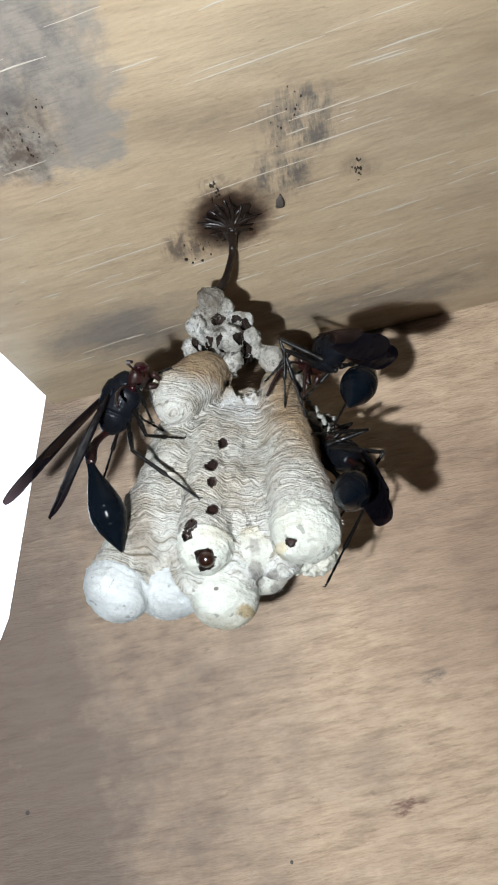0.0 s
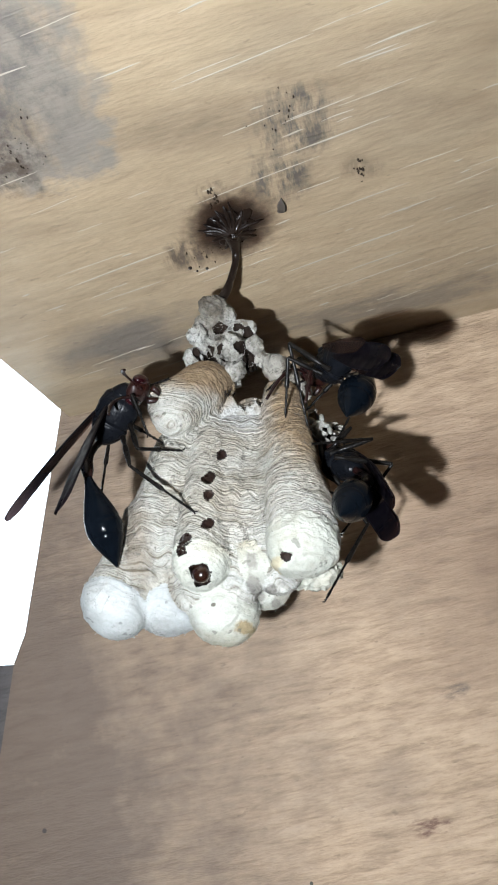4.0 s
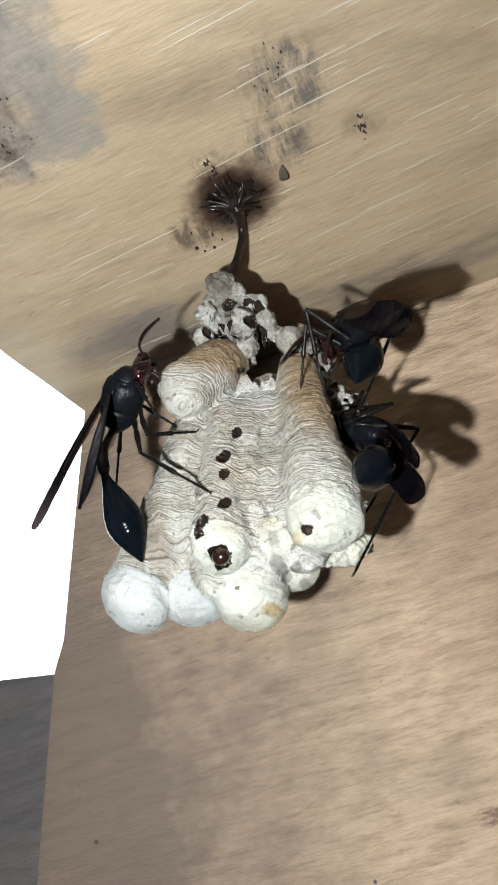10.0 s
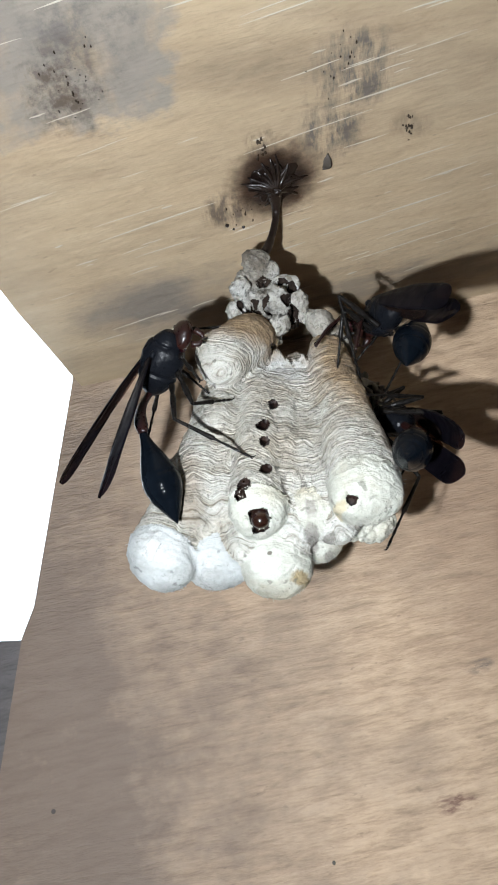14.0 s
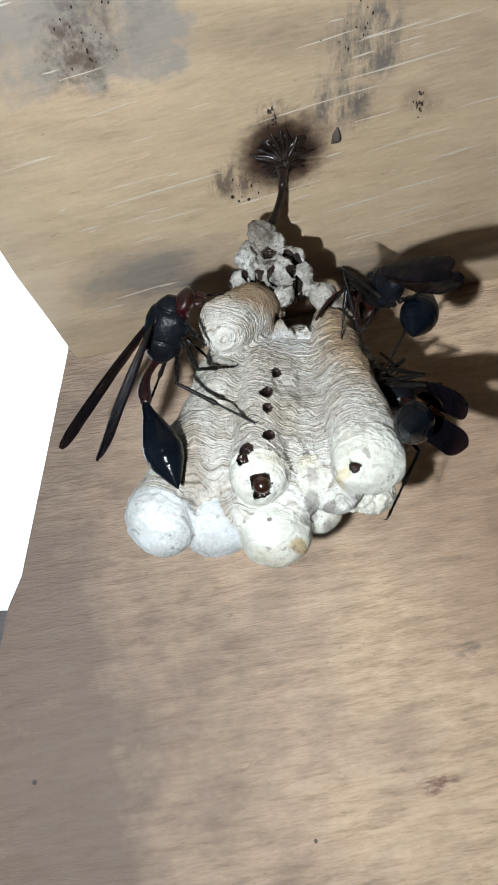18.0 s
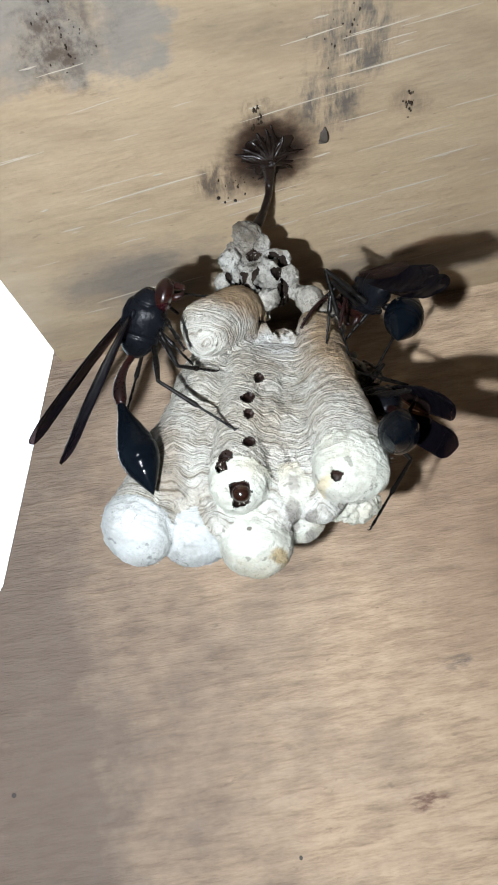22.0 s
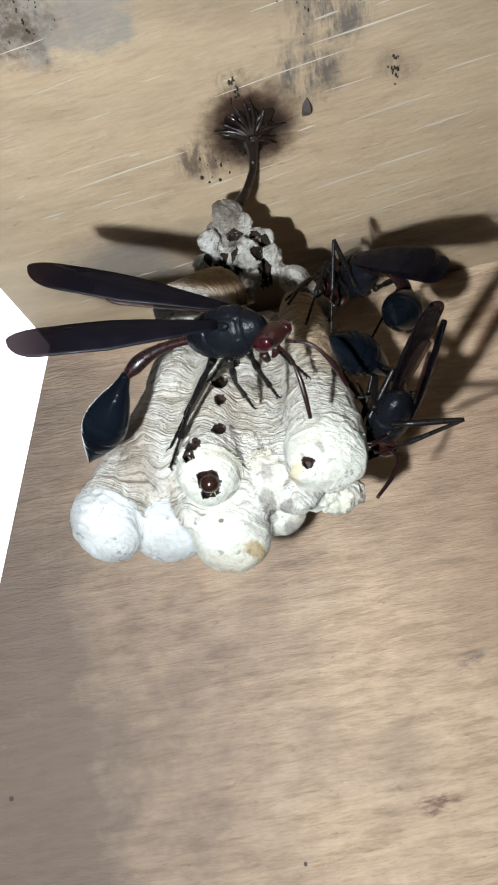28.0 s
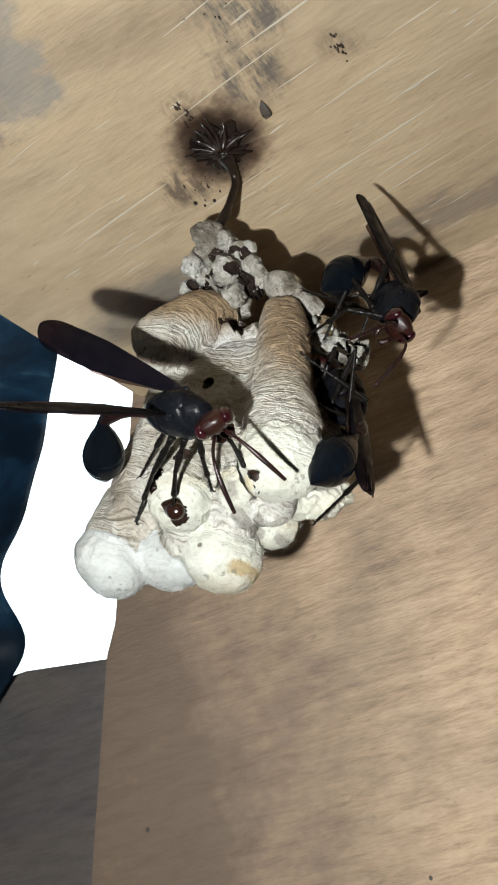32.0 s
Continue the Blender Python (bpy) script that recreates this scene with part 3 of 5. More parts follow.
def comb():
    """The cells' walls grown together, then cut again into one piece for each cell and each cap."""
    bm = bmesh.new()
    lines, ends = [], []
    for pts, radii, *_ in TUBES:
        line = curve_points([mm(p) for p in pts], [r * MM for r in radii], 0.0006)
        d = (line[-1][0] - line[-3][0]).normalized()
        d = (d + Vector((0, -0.35, -0.1))).normalized()
        q, r = line[-1]
        lines.append(line)
        ends.append((q, d, r))
        rings(bm, line + [(q + d * r * 0.72 * math.sin(k), r * math.cos(k)) for k in (0.3, 0.6, 0.9, 1.2, 1.45)], 30)
    me = bpy.data.meshes.new("comb_raw")
    bmesh.ops.recalc_face_normals(bm, faces=bm.faces)
    bm.to_mesh(me)
    bm.free()
    raw = new("comb_raw", me)
    join = raw.modifiers.new("join", "REMESH")
    join.mode, join.voxel_size = "VOXEL", 0.0002
    settle = raw.modifiers.new("settle", "SMOOTH")
    settle.factor, settle.iterations = 0.5, 46
    done = bpy.data.meshes.new_from_object(raw.evaluated_get(bpy.context.evaluated_depsgraph_get()))
    bpy.data.objects.remove(raw)
    bm = bmesh.new()
    bm.from_mesh(done)
    bpy.data.meshes.remove(done)
    bm.normal_update()
    # the paper grows in thin arcs that sag in the valleys between the cells
    at = np.array([v.co[:] for v in bm.verts])
    best, second = np.full(len(at), 1e9), np.full(len(at), 1e9)
    who = np.zeros(len(at), int)
    for k, line in enumerate(lines):
        near = np.full(len(at), 1e9)
        for q, r in line:
            near = np.minimum(near, np.linalg.norm(at - np.array(q), axis=1) - r)
        who[near < best] = k
        second = np.where(near < best, best, np.minimum(second, near))
        best = np.minimum(best, near)
    sag = 1.3 * np.exp(-((second - best) / 0.0017) ** 2 * 0.5)
    grown = at @ np.array((0.16, 0.22, 0.95)) * 1000 + sag
    rim = np.zeros(len(at))
    for k, (q, d, r) in enumerate(ends):
        if TUBES[k][2]:
            off = (at - np.array(q)) @ np.array(d) + 0.30 * r
            rim = np.where(who == k, 0.26 * np.exp(-(off / 0.00012) ** 2) - 0.2 * np.exp(-((off - 0.0004) / 0.00022) ** 2), rim)
    growth = bm.verts.layers.float.new("growth")
    for i, v in enumerate(bm.verts):
        c = v.co
        s = grown[i] + 0.8 * noise.noise(c * 230) + 0.35 * noise.noise(c * 800)
        v[growth] = s
        ridge = 0.105 * (abs(math.sin(s * math.pi / 0.82)) - 0.6) * max(0.15, 0.55 + 0.9 * noise.noise(c * 240)) + 0.05 * noise.noise(Vector((s * 3.1, 7.7, 1.3)))
        lump = 0.46 * noise.noise(c * 190) + 0.16 * noise.noise(c * 520) + 0.13 * noise.noise(c * 1300) + 0.07 * noise.noise(c * 3000)
        v.co = c + v.normal * (ridge + lump - rim[i] * max(0.0, 0.5 + 1.6 * noise.noise(c * 420))) * MM
    bm.normal_update()
    for way, size, deep in HOLES:
        pit(bm, way, size, deep, 1)
    # sort the faces by the nearest tube
    faces = bm.faces[:]
    mid = np.array([f.calc_center_median()[:] for f in faces])
    best = np.full(len(faces), 1e9)
    owner = np.zeros(len(faces), int)
    for k, line in enumerate(lines):
        for q, r in line:
            d = np.linalg.norm(mid - np.array(q), axis=1) - r
            near = d < best
            best[near], owner[near] = d[near], k
    capped = np.zeros(len(faces), bool)
    for k, (q, d, r) in enumerate(ends):
        if TUBES[k][2]:
            capped |= (owner == k) & (((mid - np.array(q)) @ np.array(d)) > -0.30 * r)
    for k, (pts, radii, cap_mat, cap_label) in enumerate(TUBES):
        cell = None
        for top in (False, True):
            which = np.nonzero((owner == k) & (capped == top))[0]
            if not len(which):
                continue
            index, verts, polys, slots, arcs = {}, [], [], [], []
            for i in which:
                ids = []
                for v in faces[i].verts:
                    if v.index not in index:
                        index[v.index] = len(verts)
                        verts.append(v.co[:])
                        arcs.append(v[growth])
                    ids.append(index[v.index])
                polys.append(ids)
                slots.append(faces[i].material_index)
            name = "cap" if top else "cell"
            me = bpy.data.meshes.new(name)
            me.from_pydata(verts, [], polys)
            me.attributes.new("growth", "FLOAT", "POINT").data.foreach_set("value", arcs)
            me.materials.append(cap_mat if top else MAT_PAPER)
            me.materials.append(MAT_PIT_SHADE)
            me.polygons.foreach_set("material_index", slots)
            me.polygons.foreach_set("use_smooth", [True] * len(polys))
            ob = new(name, me)
            if top and cell:
                ob.parent = cell
            else:
                ob.parent = nest
                ob.matrix_parent_inverse = Matrix.Translation(-NEST_AT)
                cell = ob
            if top:
                tagged(ob, cap_label)
                hairs = bmesh.new()
                rr = random.Random(k)
                low = [v for v in verts if v[2] < min(w[2] for w in verts) + 0.0016]
                q0, d0, r0 = ends[k]
                rim = [v for v in verts if (Vector(v) - q0).dot(d0) < -0.12 * r0]
                for n_ in range(110):
                    if n_ > 34 and not rim:
                        break
                    p = Vector(rr.choice(rim if n_ > 34 else low)) * 1000
                    way = (p - q0 * 1000).normalized() * rr.uniform(0.1, 0.28) + Vector((rr.uniform(-0.3, 0.3), 0, rr.uniform(-0.4, 0.1))) if n_ > 34 else Vector((rr.uniform(-0.7, 0.7), rr.uniform(-0.5, 0.6), -1)).normalized() * rr.uniform(0.15, 0.4)
                    rings(hairs, curve_points([mm(p - way * 0.3), mm(p + way * 0.5), mm(p + way + Vector((rr.uniform(-0.2, 0.2), 0, 0)))], [0.05 * MM, 0.035 * MM, 0.012 * MM], 0.0003), 5)
                tagged(part("frayed_fibre", hairs, cap_mat, ob, "frayed silk fibres"), kind="stuff")
    bm.free()


comb()
nest_part("brood", ball((-0.00895, 0.1098, 0.0386), (1.05 * MM, 0.9 * MM, 1.1 * MM), 24), MAT_BROOD, "glossy brown brood in the torn cell")


def cup(q, d, r, deep, material, label="", rough=0.22, mouth=0.8):
    """An open cell: a thin ragged wall round a hollow painted dark with shade."""
    q, d = mm(q), Vector(d).normalized()
    a = d.cross(Vector((0.3, 0.2, 0.9))).normalized()
    b = d.cross(a)
    seg, n = 30, 8
    bm = bmesh.new()
    loops = []
    for inside in (False, True):
        for i in range(n + 1):
            k = i / n if not inside else 1 - i / n
            if inside and k < 0.22:
                continue
            loop = []
            for j in range(seg):
                w = 2 * math.pi * j / seg
                v = a * math.cos(w) + b * math.sin(w)
                rr = r * MM * ((0.5 + 0.5 * min(1, 2.0 * k)) * (1 - (1 - mouth) * max(0, (k - 0.5) / 0.5) ** 1.5)) * (1 + 0.10 * math.cos(3 * w + r * 9)) - (0.20 * MM if inside else 0)
                c = q + d * deep * MM * (k - 1) + v * rr
                c += v * rough * MM * (noise.noise(c * 520) + 0.5 * noise.noise(c * 1500)) * (0.4 if inside else 1)
                if k > 0.8:
                    c += d * 1.0 * MM * noise.noise((q + v * r * MM) * 650) * (k - 0.8) / 0.2
                loop.append(bm.verts.new(c))
            loops.append((k, inside, loop))
    for (ka, ia, la), (kb, ib, lb) in zip(loops, loops[1:]):
        for j in range(seg):
            f = bm.faces.new((la[j], la[(j + 1) % seg], lb[(j + 1) % seg], lb[j]))
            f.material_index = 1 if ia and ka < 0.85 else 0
    bm.faces.new(loops[0][2][::-1])
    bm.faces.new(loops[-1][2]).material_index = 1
    ob = nest_part("cell", bm, material, label)
    ob.data.materials.append(MAT_HOLLOW_SHADE)
    return ob


def creased(shape, centre, amount):
    """Creases paper into small plates with sharp folds between them."""
    for v in shape.verts if isinstance(shape, bmesh.types.BMesh) else shape.data.vertices:
        near = noise.voronoi(v.co * 950)[0]
        v.co += (v.co - centre).normalized() * MM * amount * (0.55 * min(0.9, near[1] - near[0]) + 0.55 * noise.noise(v.co * 420) + 0.22 * noise.noise(v.co * 2200) - 0.2)


# old upper fragment: crumbling cells, some still open
OLD_CLOSED = (((-2.9, 117.4, 74.0), 2.00), ((-0.1, 117.6, 72.4), 2.00), ((-2.3, 117.4, 70.6), 2.00), ((0.7, 118.0, 70.3), 1.80), ((-4.2, 117.6, 72.3), 1.60), ((-1.5, 117.2, 76.0), 1.60), ((-2.2, 115.0, 76.0), 1.55), ((-4.8, 115.3, 72.8), 1.25), ((-0.5, 115.6, 74.7), 1.00), ((-0.7, 114.9, 69.2), 1.55), ((1.8, 116.4, 69.9), 1.20), ((-6.0, 115.6, 69.8), 1.15), ((-1.0, 116.6, 67.2), 1.35), ((-3.5, 116.6, 74.4), 1.50), ((-2.8, 117.0, 69.0), 1.40), ((2.1, 118.0, 69.2), 1.10), ((-1.4, 117.2, 72.5), 1.60), ((1.4, 117.0, 72.8), 1.20))
OLD_TORN = (((-1.8, 115.0, 73.1), 1.05), ((0.5, 115.8, 72.7), 1.00), ((-3.3, 114.7, 70.3), 1.15), ((-5.0, 115.0, 70.0), 1.10), ((-2.1, 115.2, 69.1), 0.90), ((1.6, 116.6, 71.6), 0.95), ((0.6, 116.8, 68.7), 1.10), ((-3.8, 116.2, 68.4), 0.95))
for q, r in OLD_CLOSED:
    crumple = ball(mm(Vector(q) + Vector((0, 0.8, 0))), (r * 1.16 * MM, r * 1.3 * MM, r * 1.16 * MM), 64)
    crumple.normal_update()
    creased(crumple, mm(q), 0.9)
    for h, size in OLD_TORN:
        torn = [v for v in crumple.verts if v.normal.y < 0.3 and Vector((v.co.x - h[0] * MM, v.co.z - h[2] * MM)).length < size * 0.66 * MM * (1 + 0.9 * noise.noise(v.co * 900))]
        for v in torn:
            v.co.y += 1.9 * MM
        # the sunken faces take the painted shade colour
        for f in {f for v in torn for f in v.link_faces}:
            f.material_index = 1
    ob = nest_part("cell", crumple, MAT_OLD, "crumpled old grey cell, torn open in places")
    ob.data.materials.append(MAT_HOLLOW_SHADE)
nest_part("cell", tube([(-2.7, 120.5, 78.0), (-1.8, 120.8, 73.7), (-1.6, 121.0, 70.3), (-1.8, 121.3, 67.0)], [1.2, 1.8, 1.5, 0.8], 30, 0.0004, 0.35 * MM, 450), MAT_OLD, "crumpled grey paper")
def ragged_lip(line, tall, seed):
    """A thin torn edge of paper that stands up along a line."""
    r = random.Random(seed)
    pts = [q for q, _ in curve_points([mm(p) for p in line], [1] * len(line), 0.00016)]
    bm = bmesh.new()
    rows = []
    for i, q in enumerate(pts):
        k = i / (len(pts) - 1)
        top = tall * (0.45 + 1.5 * noise.noise(q * 620) + 0.6 * noise.noise(q * 2200)) * min(1, 6 * k, 6 * (1 - k)) + 0.1
        lean = 0.25 * noise.noise(q * 700)
        face = [q + Vector((0.06 * r.uniform(-1, 1), lean * u, -1.6 + (top + 0.9) * u)) * MM for u in (0, 0.35, 0.7, 1)]
        rows.append([bm.verts.new(p) for p in face] + [bm.verts.new(p + Vector((0, 0.16, 0)) * MM) for p in reversed(face)])
    for a, b in zip(rows, rows[1:]):
        for j in range(8):
            bm.faces.new((a[j], b[j], b[(j + 1) % 8], a[(j + 1) % 8]))
    bm.faces.new(rows[0])
    bm.faces.new(rows[-1][::-1])
    return nest_part("torn_edge", bm, MAT_PAPER, "ragged pale paper edge")


ragged_lip(((-4.1, 115.4, 61.1), (-3.0, 115.9, 61.8), (-1.6, 116.4, 61.7), (-0.1, 116.8, 61.5), (1.3, 116.8, 61.1), (2.5, 116.2, 60.0)), 1.5, 1)
ragged_lip(((-4.9, 116.5, 62.4), (-3.9, 116.8, 63.2), (-2.9, 117.6, 63.8)), 1.0, 2)
# ragged rim that joins the parts beside the large gap
nest_part("cell", tube([(0.9, 119.0, 71.0), (2.5, 119.5, 69.8), (4.1, 119.0, 67.0), (5.3, 120.0, 64.9), (7.1, 122.0, 63.0)], [0.7, 0.5, 1.75, 1.4, 1.0], 34, 0.0002, 0.4 * MM, 600), MAT_OLD, "pale ragged paper edge")
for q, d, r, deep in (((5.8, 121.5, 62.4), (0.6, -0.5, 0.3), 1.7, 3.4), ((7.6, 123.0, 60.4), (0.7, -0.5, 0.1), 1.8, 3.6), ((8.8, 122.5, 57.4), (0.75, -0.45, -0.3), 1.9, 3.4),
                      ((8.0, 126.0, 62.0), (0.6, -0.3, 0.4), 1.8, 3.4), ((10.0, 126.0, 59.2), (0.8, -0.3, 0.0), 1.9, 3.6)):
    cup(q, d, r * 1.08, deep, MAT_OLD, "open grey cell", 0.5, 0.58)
crust = tube([(-1.1, 117.0, 39.0), (1.0, 117.0, 37.8), (3.4, 118.0, 37.9), (5.6, 119.5, 39.3)], [0.9, 1.4, 1.7, 1.2], 54, 0.00012, 0.3 * MM, 800)
creased(crust, mm((2.5, 118.0, 38.5)), 0.9)
nest_part("cell", crust, MAT_WHITE, "crumpled pale paper crust")
for q in ((6.6, 120.8, 61.6), (8.2, 122.2, 59.8), (8.8, 121.8, 57.6)):
    nest_part("egg", ball(tuple(v * MM for v in q), (0.34 * MM, 0.34 * MM, 0.6 * MM), 14), MAT_EGG, "pale egg glued in a cell")
nest_part("cell", tube([(2.5, 123, 61), (5.0, 123.8, 58.5), (5.8, 124, 55.5), (5.6, 123.6, 53.5)], [2.0, 2.3, 1.9, 1.2], 30, 0.0005, 0.35 * MM, 420), MAT_OLD, "crumpled back of the comb")

# stalk and the dark resin that glues it to the board
nest_part("stalk", tube([(2.6, 113.8, 86.2), (2.3, 117.5, 84.7), (1.1, 117.4, 81.3), (-0.3, 117.0, 78.6), (-1.9, 117.5, 77.5)], [1.3, 0.5, 0.46, 0.62, 0.9], 16, 0.0003, 0.06 * MM, 900), MAT_RESIN, "dark shiny stalk")
rnd = random.Random(4)
hub = Vector((2.7, 113.2, 86.2))
nest_part("resin", ball(tuple((hub - Vector((0, 0, 0.0))) * MM), (2.6 * MM, 3.1 * MM, 0.5 * MM), 40, 0.9, 900), MAT_RESIN, "dark resin pad")
for k in range(26):
    a = k * 2 * math.pi / 26 + rnd.uniform(-0.14, 0.14)
    ln = rnd.uniform(2.2, 4.6)
    out = Vector((math.cos(a), math.sin(a) * 1.15, 0))
    bend = Vector((-out.y, out.x, 0)) * rnd.uniform(-1.1, 1.1)
    pts = [hub + out * 0.35 + Vector((0, 0, -1.3)), hub + out * ln * 0.45 + bend * 0.2 + Vector((0, 0, -0.75)), hub + out * ln * 0.8 + bend * 0.7 + Vector((0, 0, -0.4)), hub + out * ln + bend * 1.2 + Vector((0, 0, 0.05))]
    nest_part("resin_ridge", tube(pts, [0.42, 0.3, 0.22, 0.06], 10, 0.0003, 0.12 * MM, 1500), MAT_RESIN)

# ---- flakes and crumbs on the roof board ----
def crumbs(name, label, where, spread, count, size, material, seed):
    r = random.Random(seed)
    top = tagged(new(name), label, "debris")
    top.location = mm(where)
    for k in range(count):
        q = Vector((r.gauss(0, spread[0]), r.gauss(0, spread[1]), 0)) * MM
        s = size * r.uniform(0.3, 1.0) * MM
        part("crumb", ball(tuple(q), (s, s * r.uniform(0.6, 3.0), s * 0.25), 10, 0.8, 3000 + k), material, top)
    return top


crumbs("dirt", "dark dirt crumbs stuck on the roof board", (20.6, 108.4, 86.15), (0.3, 1.1), 22, 0.15, MAT_DIRT, 1)
crumbs("dirt", "fine dark crumbs in a smeared grey mark", (12.2, 96.5, 86.15), (1.2, 3.0), 18, 0.11, MAT_DIRT, 2)
crumbs("dirt", "brown dirt crumbs stuck on the grey stain", (-18.6, 90.6, 86.15), (1.6, 2.6), 28, 0.11, MAT_DIRT, 3)
crumbs("dirt", "dark specks on the roof board", (-2.0, 117.5, 86.15), (1.8, 1.0), 15, 0.12, MAT_DIRT, 5)
crumbs("dirt", "dark specks on the roof board", (1.5, 106.5, 86.15), (0.35, 1.0), 11, 0.19, MAT_DIRT, 6)
def fibres():
    """Raised pale splinters on the sawn face of the roof board."""
    r = random.Random(9)
    bm = bmesh.new()
    for k in range(170):
        x, y = r.uniform(-34, 60), r.uniform(62, 146)
        ln, w = r.choice((1.5, 2.5, 4, 5, 7, 9, 14)) * r.uniform(0.6, 1.2), r.uniform(0.05, 0.17)
        a = radians(r.gauss(-8.5, 1.2))
        d, n = Vector((math.cos(a), math.sin(a), 0)), Vector((-math.sin(a), math.cos(a), 0))
        c = Vector((x, y, 86.2))
        if (c - Vector((2.7, 113.2, 86.2))).length < 5 or x - ln / 2 < -33:
            continue
        pts = []
        m = 8
        for i in range(m + 1):
            u = i / m - 0.5
            side = n * (0.04 * math.sin(6 * u + k))
            k2 = w * (1 - (2 * u) ** 2) + 0.008
            mid_ = c + d * ln * u + side
            pts.append([bm.verts.new(mm(mid_ + n * k2)), bm.verts.new(mm(mid_ + Vector((0, 0, -0.05)))), bm.verts.new(mm(mid_ - n * k2))])
        for p, q in zip(pts, pts[1:]):
            bm.faces.new((p[0], p[1], q[1], q[0]))
            bm.faces.new((p[1], p[2], q[2], q[1]))
    return tagged(part("splinters", bm, MAT_FIBRE), "pale raised splinters on the sawn roof board", "splinters", kind="stuff")


fibres()
drops = tagged(new("resin_drops"), "three small shiny resin drops on the roof board", "resin drops")
drops.location = mm((-3.4, 120.6, 86.2))
for q, size in (((-4.4, 119.7, 86.2), 0.26), ((-3.6, 120.8, 86.2), 0.17), ((-2.2, 120.8, 86.2), 0.22)):
    part("drop", ball(tuple((mm(q) - drops.location)[:2]) + (0.0,), (size * MM, size * 1.3 * MM, size * MM), 16, 0.2), MAT_RESIN, drops)
flake = tagged(new("bark_flake"), "small dark curled flake on the roof board", "debris")
flake.location = mm((9.6, 111.6, 86.1))
part("scale", tube([(-0.3, 1.3, 0.0), (0.1, 0.4, -0.5), (0.2, -0.6, -0.5), (0.4, -1.5, 0.0)], [0.12, 0.6, 0.55, 0.1], 12, 0.0003, 0.05 * MM, 900, flat=0.3, side=Vector((0, 0, 1))), MAT_FLAKE, flake)


# ---- wasps ----
def frame_of(origin, ahead, up):
    """Axes with x along ahead, z near up."""
    x = Vector(ahead).normalized()
    z = Vector(up)
    z = z - x * z.dot(x)
    if z.length < 1e-6:
        z = Vector((0.1, 0.9, 0.3)).cross(x)
    z.normalize()
    m = Matrix((x, z.cross(x), z)).transposed().to_4x4()
    m.translation = origin
    return m


def lathe(profile, seg=28, squash=1.0, arch=0.0, segments=(), deep=0.035):
    """A body of rings along +x: (x, radius) in millimetres, with grooves at the given x."""
    bm = bmesh.new()
    loops = []
    for x, r in profile:
        for g in segments:
            r *= 1 - deep * math.exp(-((x - g) / 0.16) ** 2)
        loops.append([bm.verts.new(Vector((x, r * math.sin(2 * math.pi * k / seg), squash * r * math.cos(2 * math.pi * k / seg) + arch * math.sin(math.pi * x / profile[-1][0]))) * MM) for k in range(seg)])
    for a, b in zip(loops, loops[1:]):
        for k in range(seg):
            bm.faces.new((a[k], a[(k + 1) % seg], b[(k + 1) % seg], b[k]))
    bm.faces.new(loops[0][::-1])
    bm.faces.new(loops[-1])
    return bm


def spline_profile(knots, n=40):
    """A smooth profile through the knots (x, radius)."""
    xs, rs = [k[0] for k in knots], [k[1] for k in knots]
    last = len(knots) - 1
    slope = [(rs[min(i + 1, last)] - rs[max(i - 1, 0)]) / (xs[min(i + 1, last)] - xs[max(i - 1, 0)]) for i in range(last + 1)]
    out = []
    for i in range(n + 1):
        x = xs[0] + (xs[-1] - xs[0]) * i / n
        j = max(k for k in range(last) if xs[k] <= x + 1e-9)
        h = xs[j + 1] - xs[j]
        u = (x - xs[j]) / h
        r = (2 * u ** 3 - 3 * u * u + 1) * rs[j] + (u ** 3 - 2 * u * u + u) * h * slope[j] + (3 * u * u - 2 * u ** 3) * rs[j + 1] + (u ** 3 - u * u) * h * slope[j + 1]
        out.append((x, max(0.02, r)))
    return out


def blade(length, width, seed, lift=0.5):
    """A long narrow folded wing along +x, with a thick leading edge and raised veins."""
    bm = bmesh.new()
    n, m = 44, 10
    top, low = [], []
    for i in range(n + 1):
        u = math.sin(math.pi / 2 * i / n) ** 0.9
        w = width * (0.22 + 0.78 * min(1, 1.9 * u) ** 0.8) * math.sqrt(max(0.0, 1 - max(0, (u - 0.84) / 0.16) ** 2)) + 0.02
        row_t, row_l = [], []
        for j in range(m + 1):
            v = j / m
            y = (v - 0.38) * w
            z = lift * math.sin(math.pi * u) * 0.6 - 0.35 * (v - 0.4) ** 2 * w + 0.06 * math.sin(9 * v + 5 * u + seed) * u
            th = 0.05 + 0.10 * math.exp(-(v / 0.10) ** 2) + 0.04 * (math.sin(22 * v + 3 * u) > 0.8)
            row_t.append(bm.verts.new(Vector((u * length, y, z + th)) * MM))
            row_l.append(bm.verts.new(Vector((u * length, y, z - th)) * MM))
        top.append(row_t)
        low.append(row_l)
    for i in range(n):
        for j in range(m):
            bm.faces.new((top[i][j], top[i][j + 1], top[i + 1][j + 1], top[i + 1][j]))
            bm.faces.new((low[i][j], low[i + 1][j], low[i + 1][j + 1], low[i][j + 1]))
        bm.faces.new((top[i][0], top[i + 1][0], low[i + 1][0], low[i][0]))
        bm.faces.new((top[i][m], low[i][m], low[i + 1][m], top[i + 1][m]))
    for j in range(m):
        bm.faces.new((top[0][j], low[0][j], low[0][j + 1], top[0][j + 1]))
        bm.faces.new((top[n][j], top[n][j + 1], low[n][j + 1], low[n][j]))
    return bm


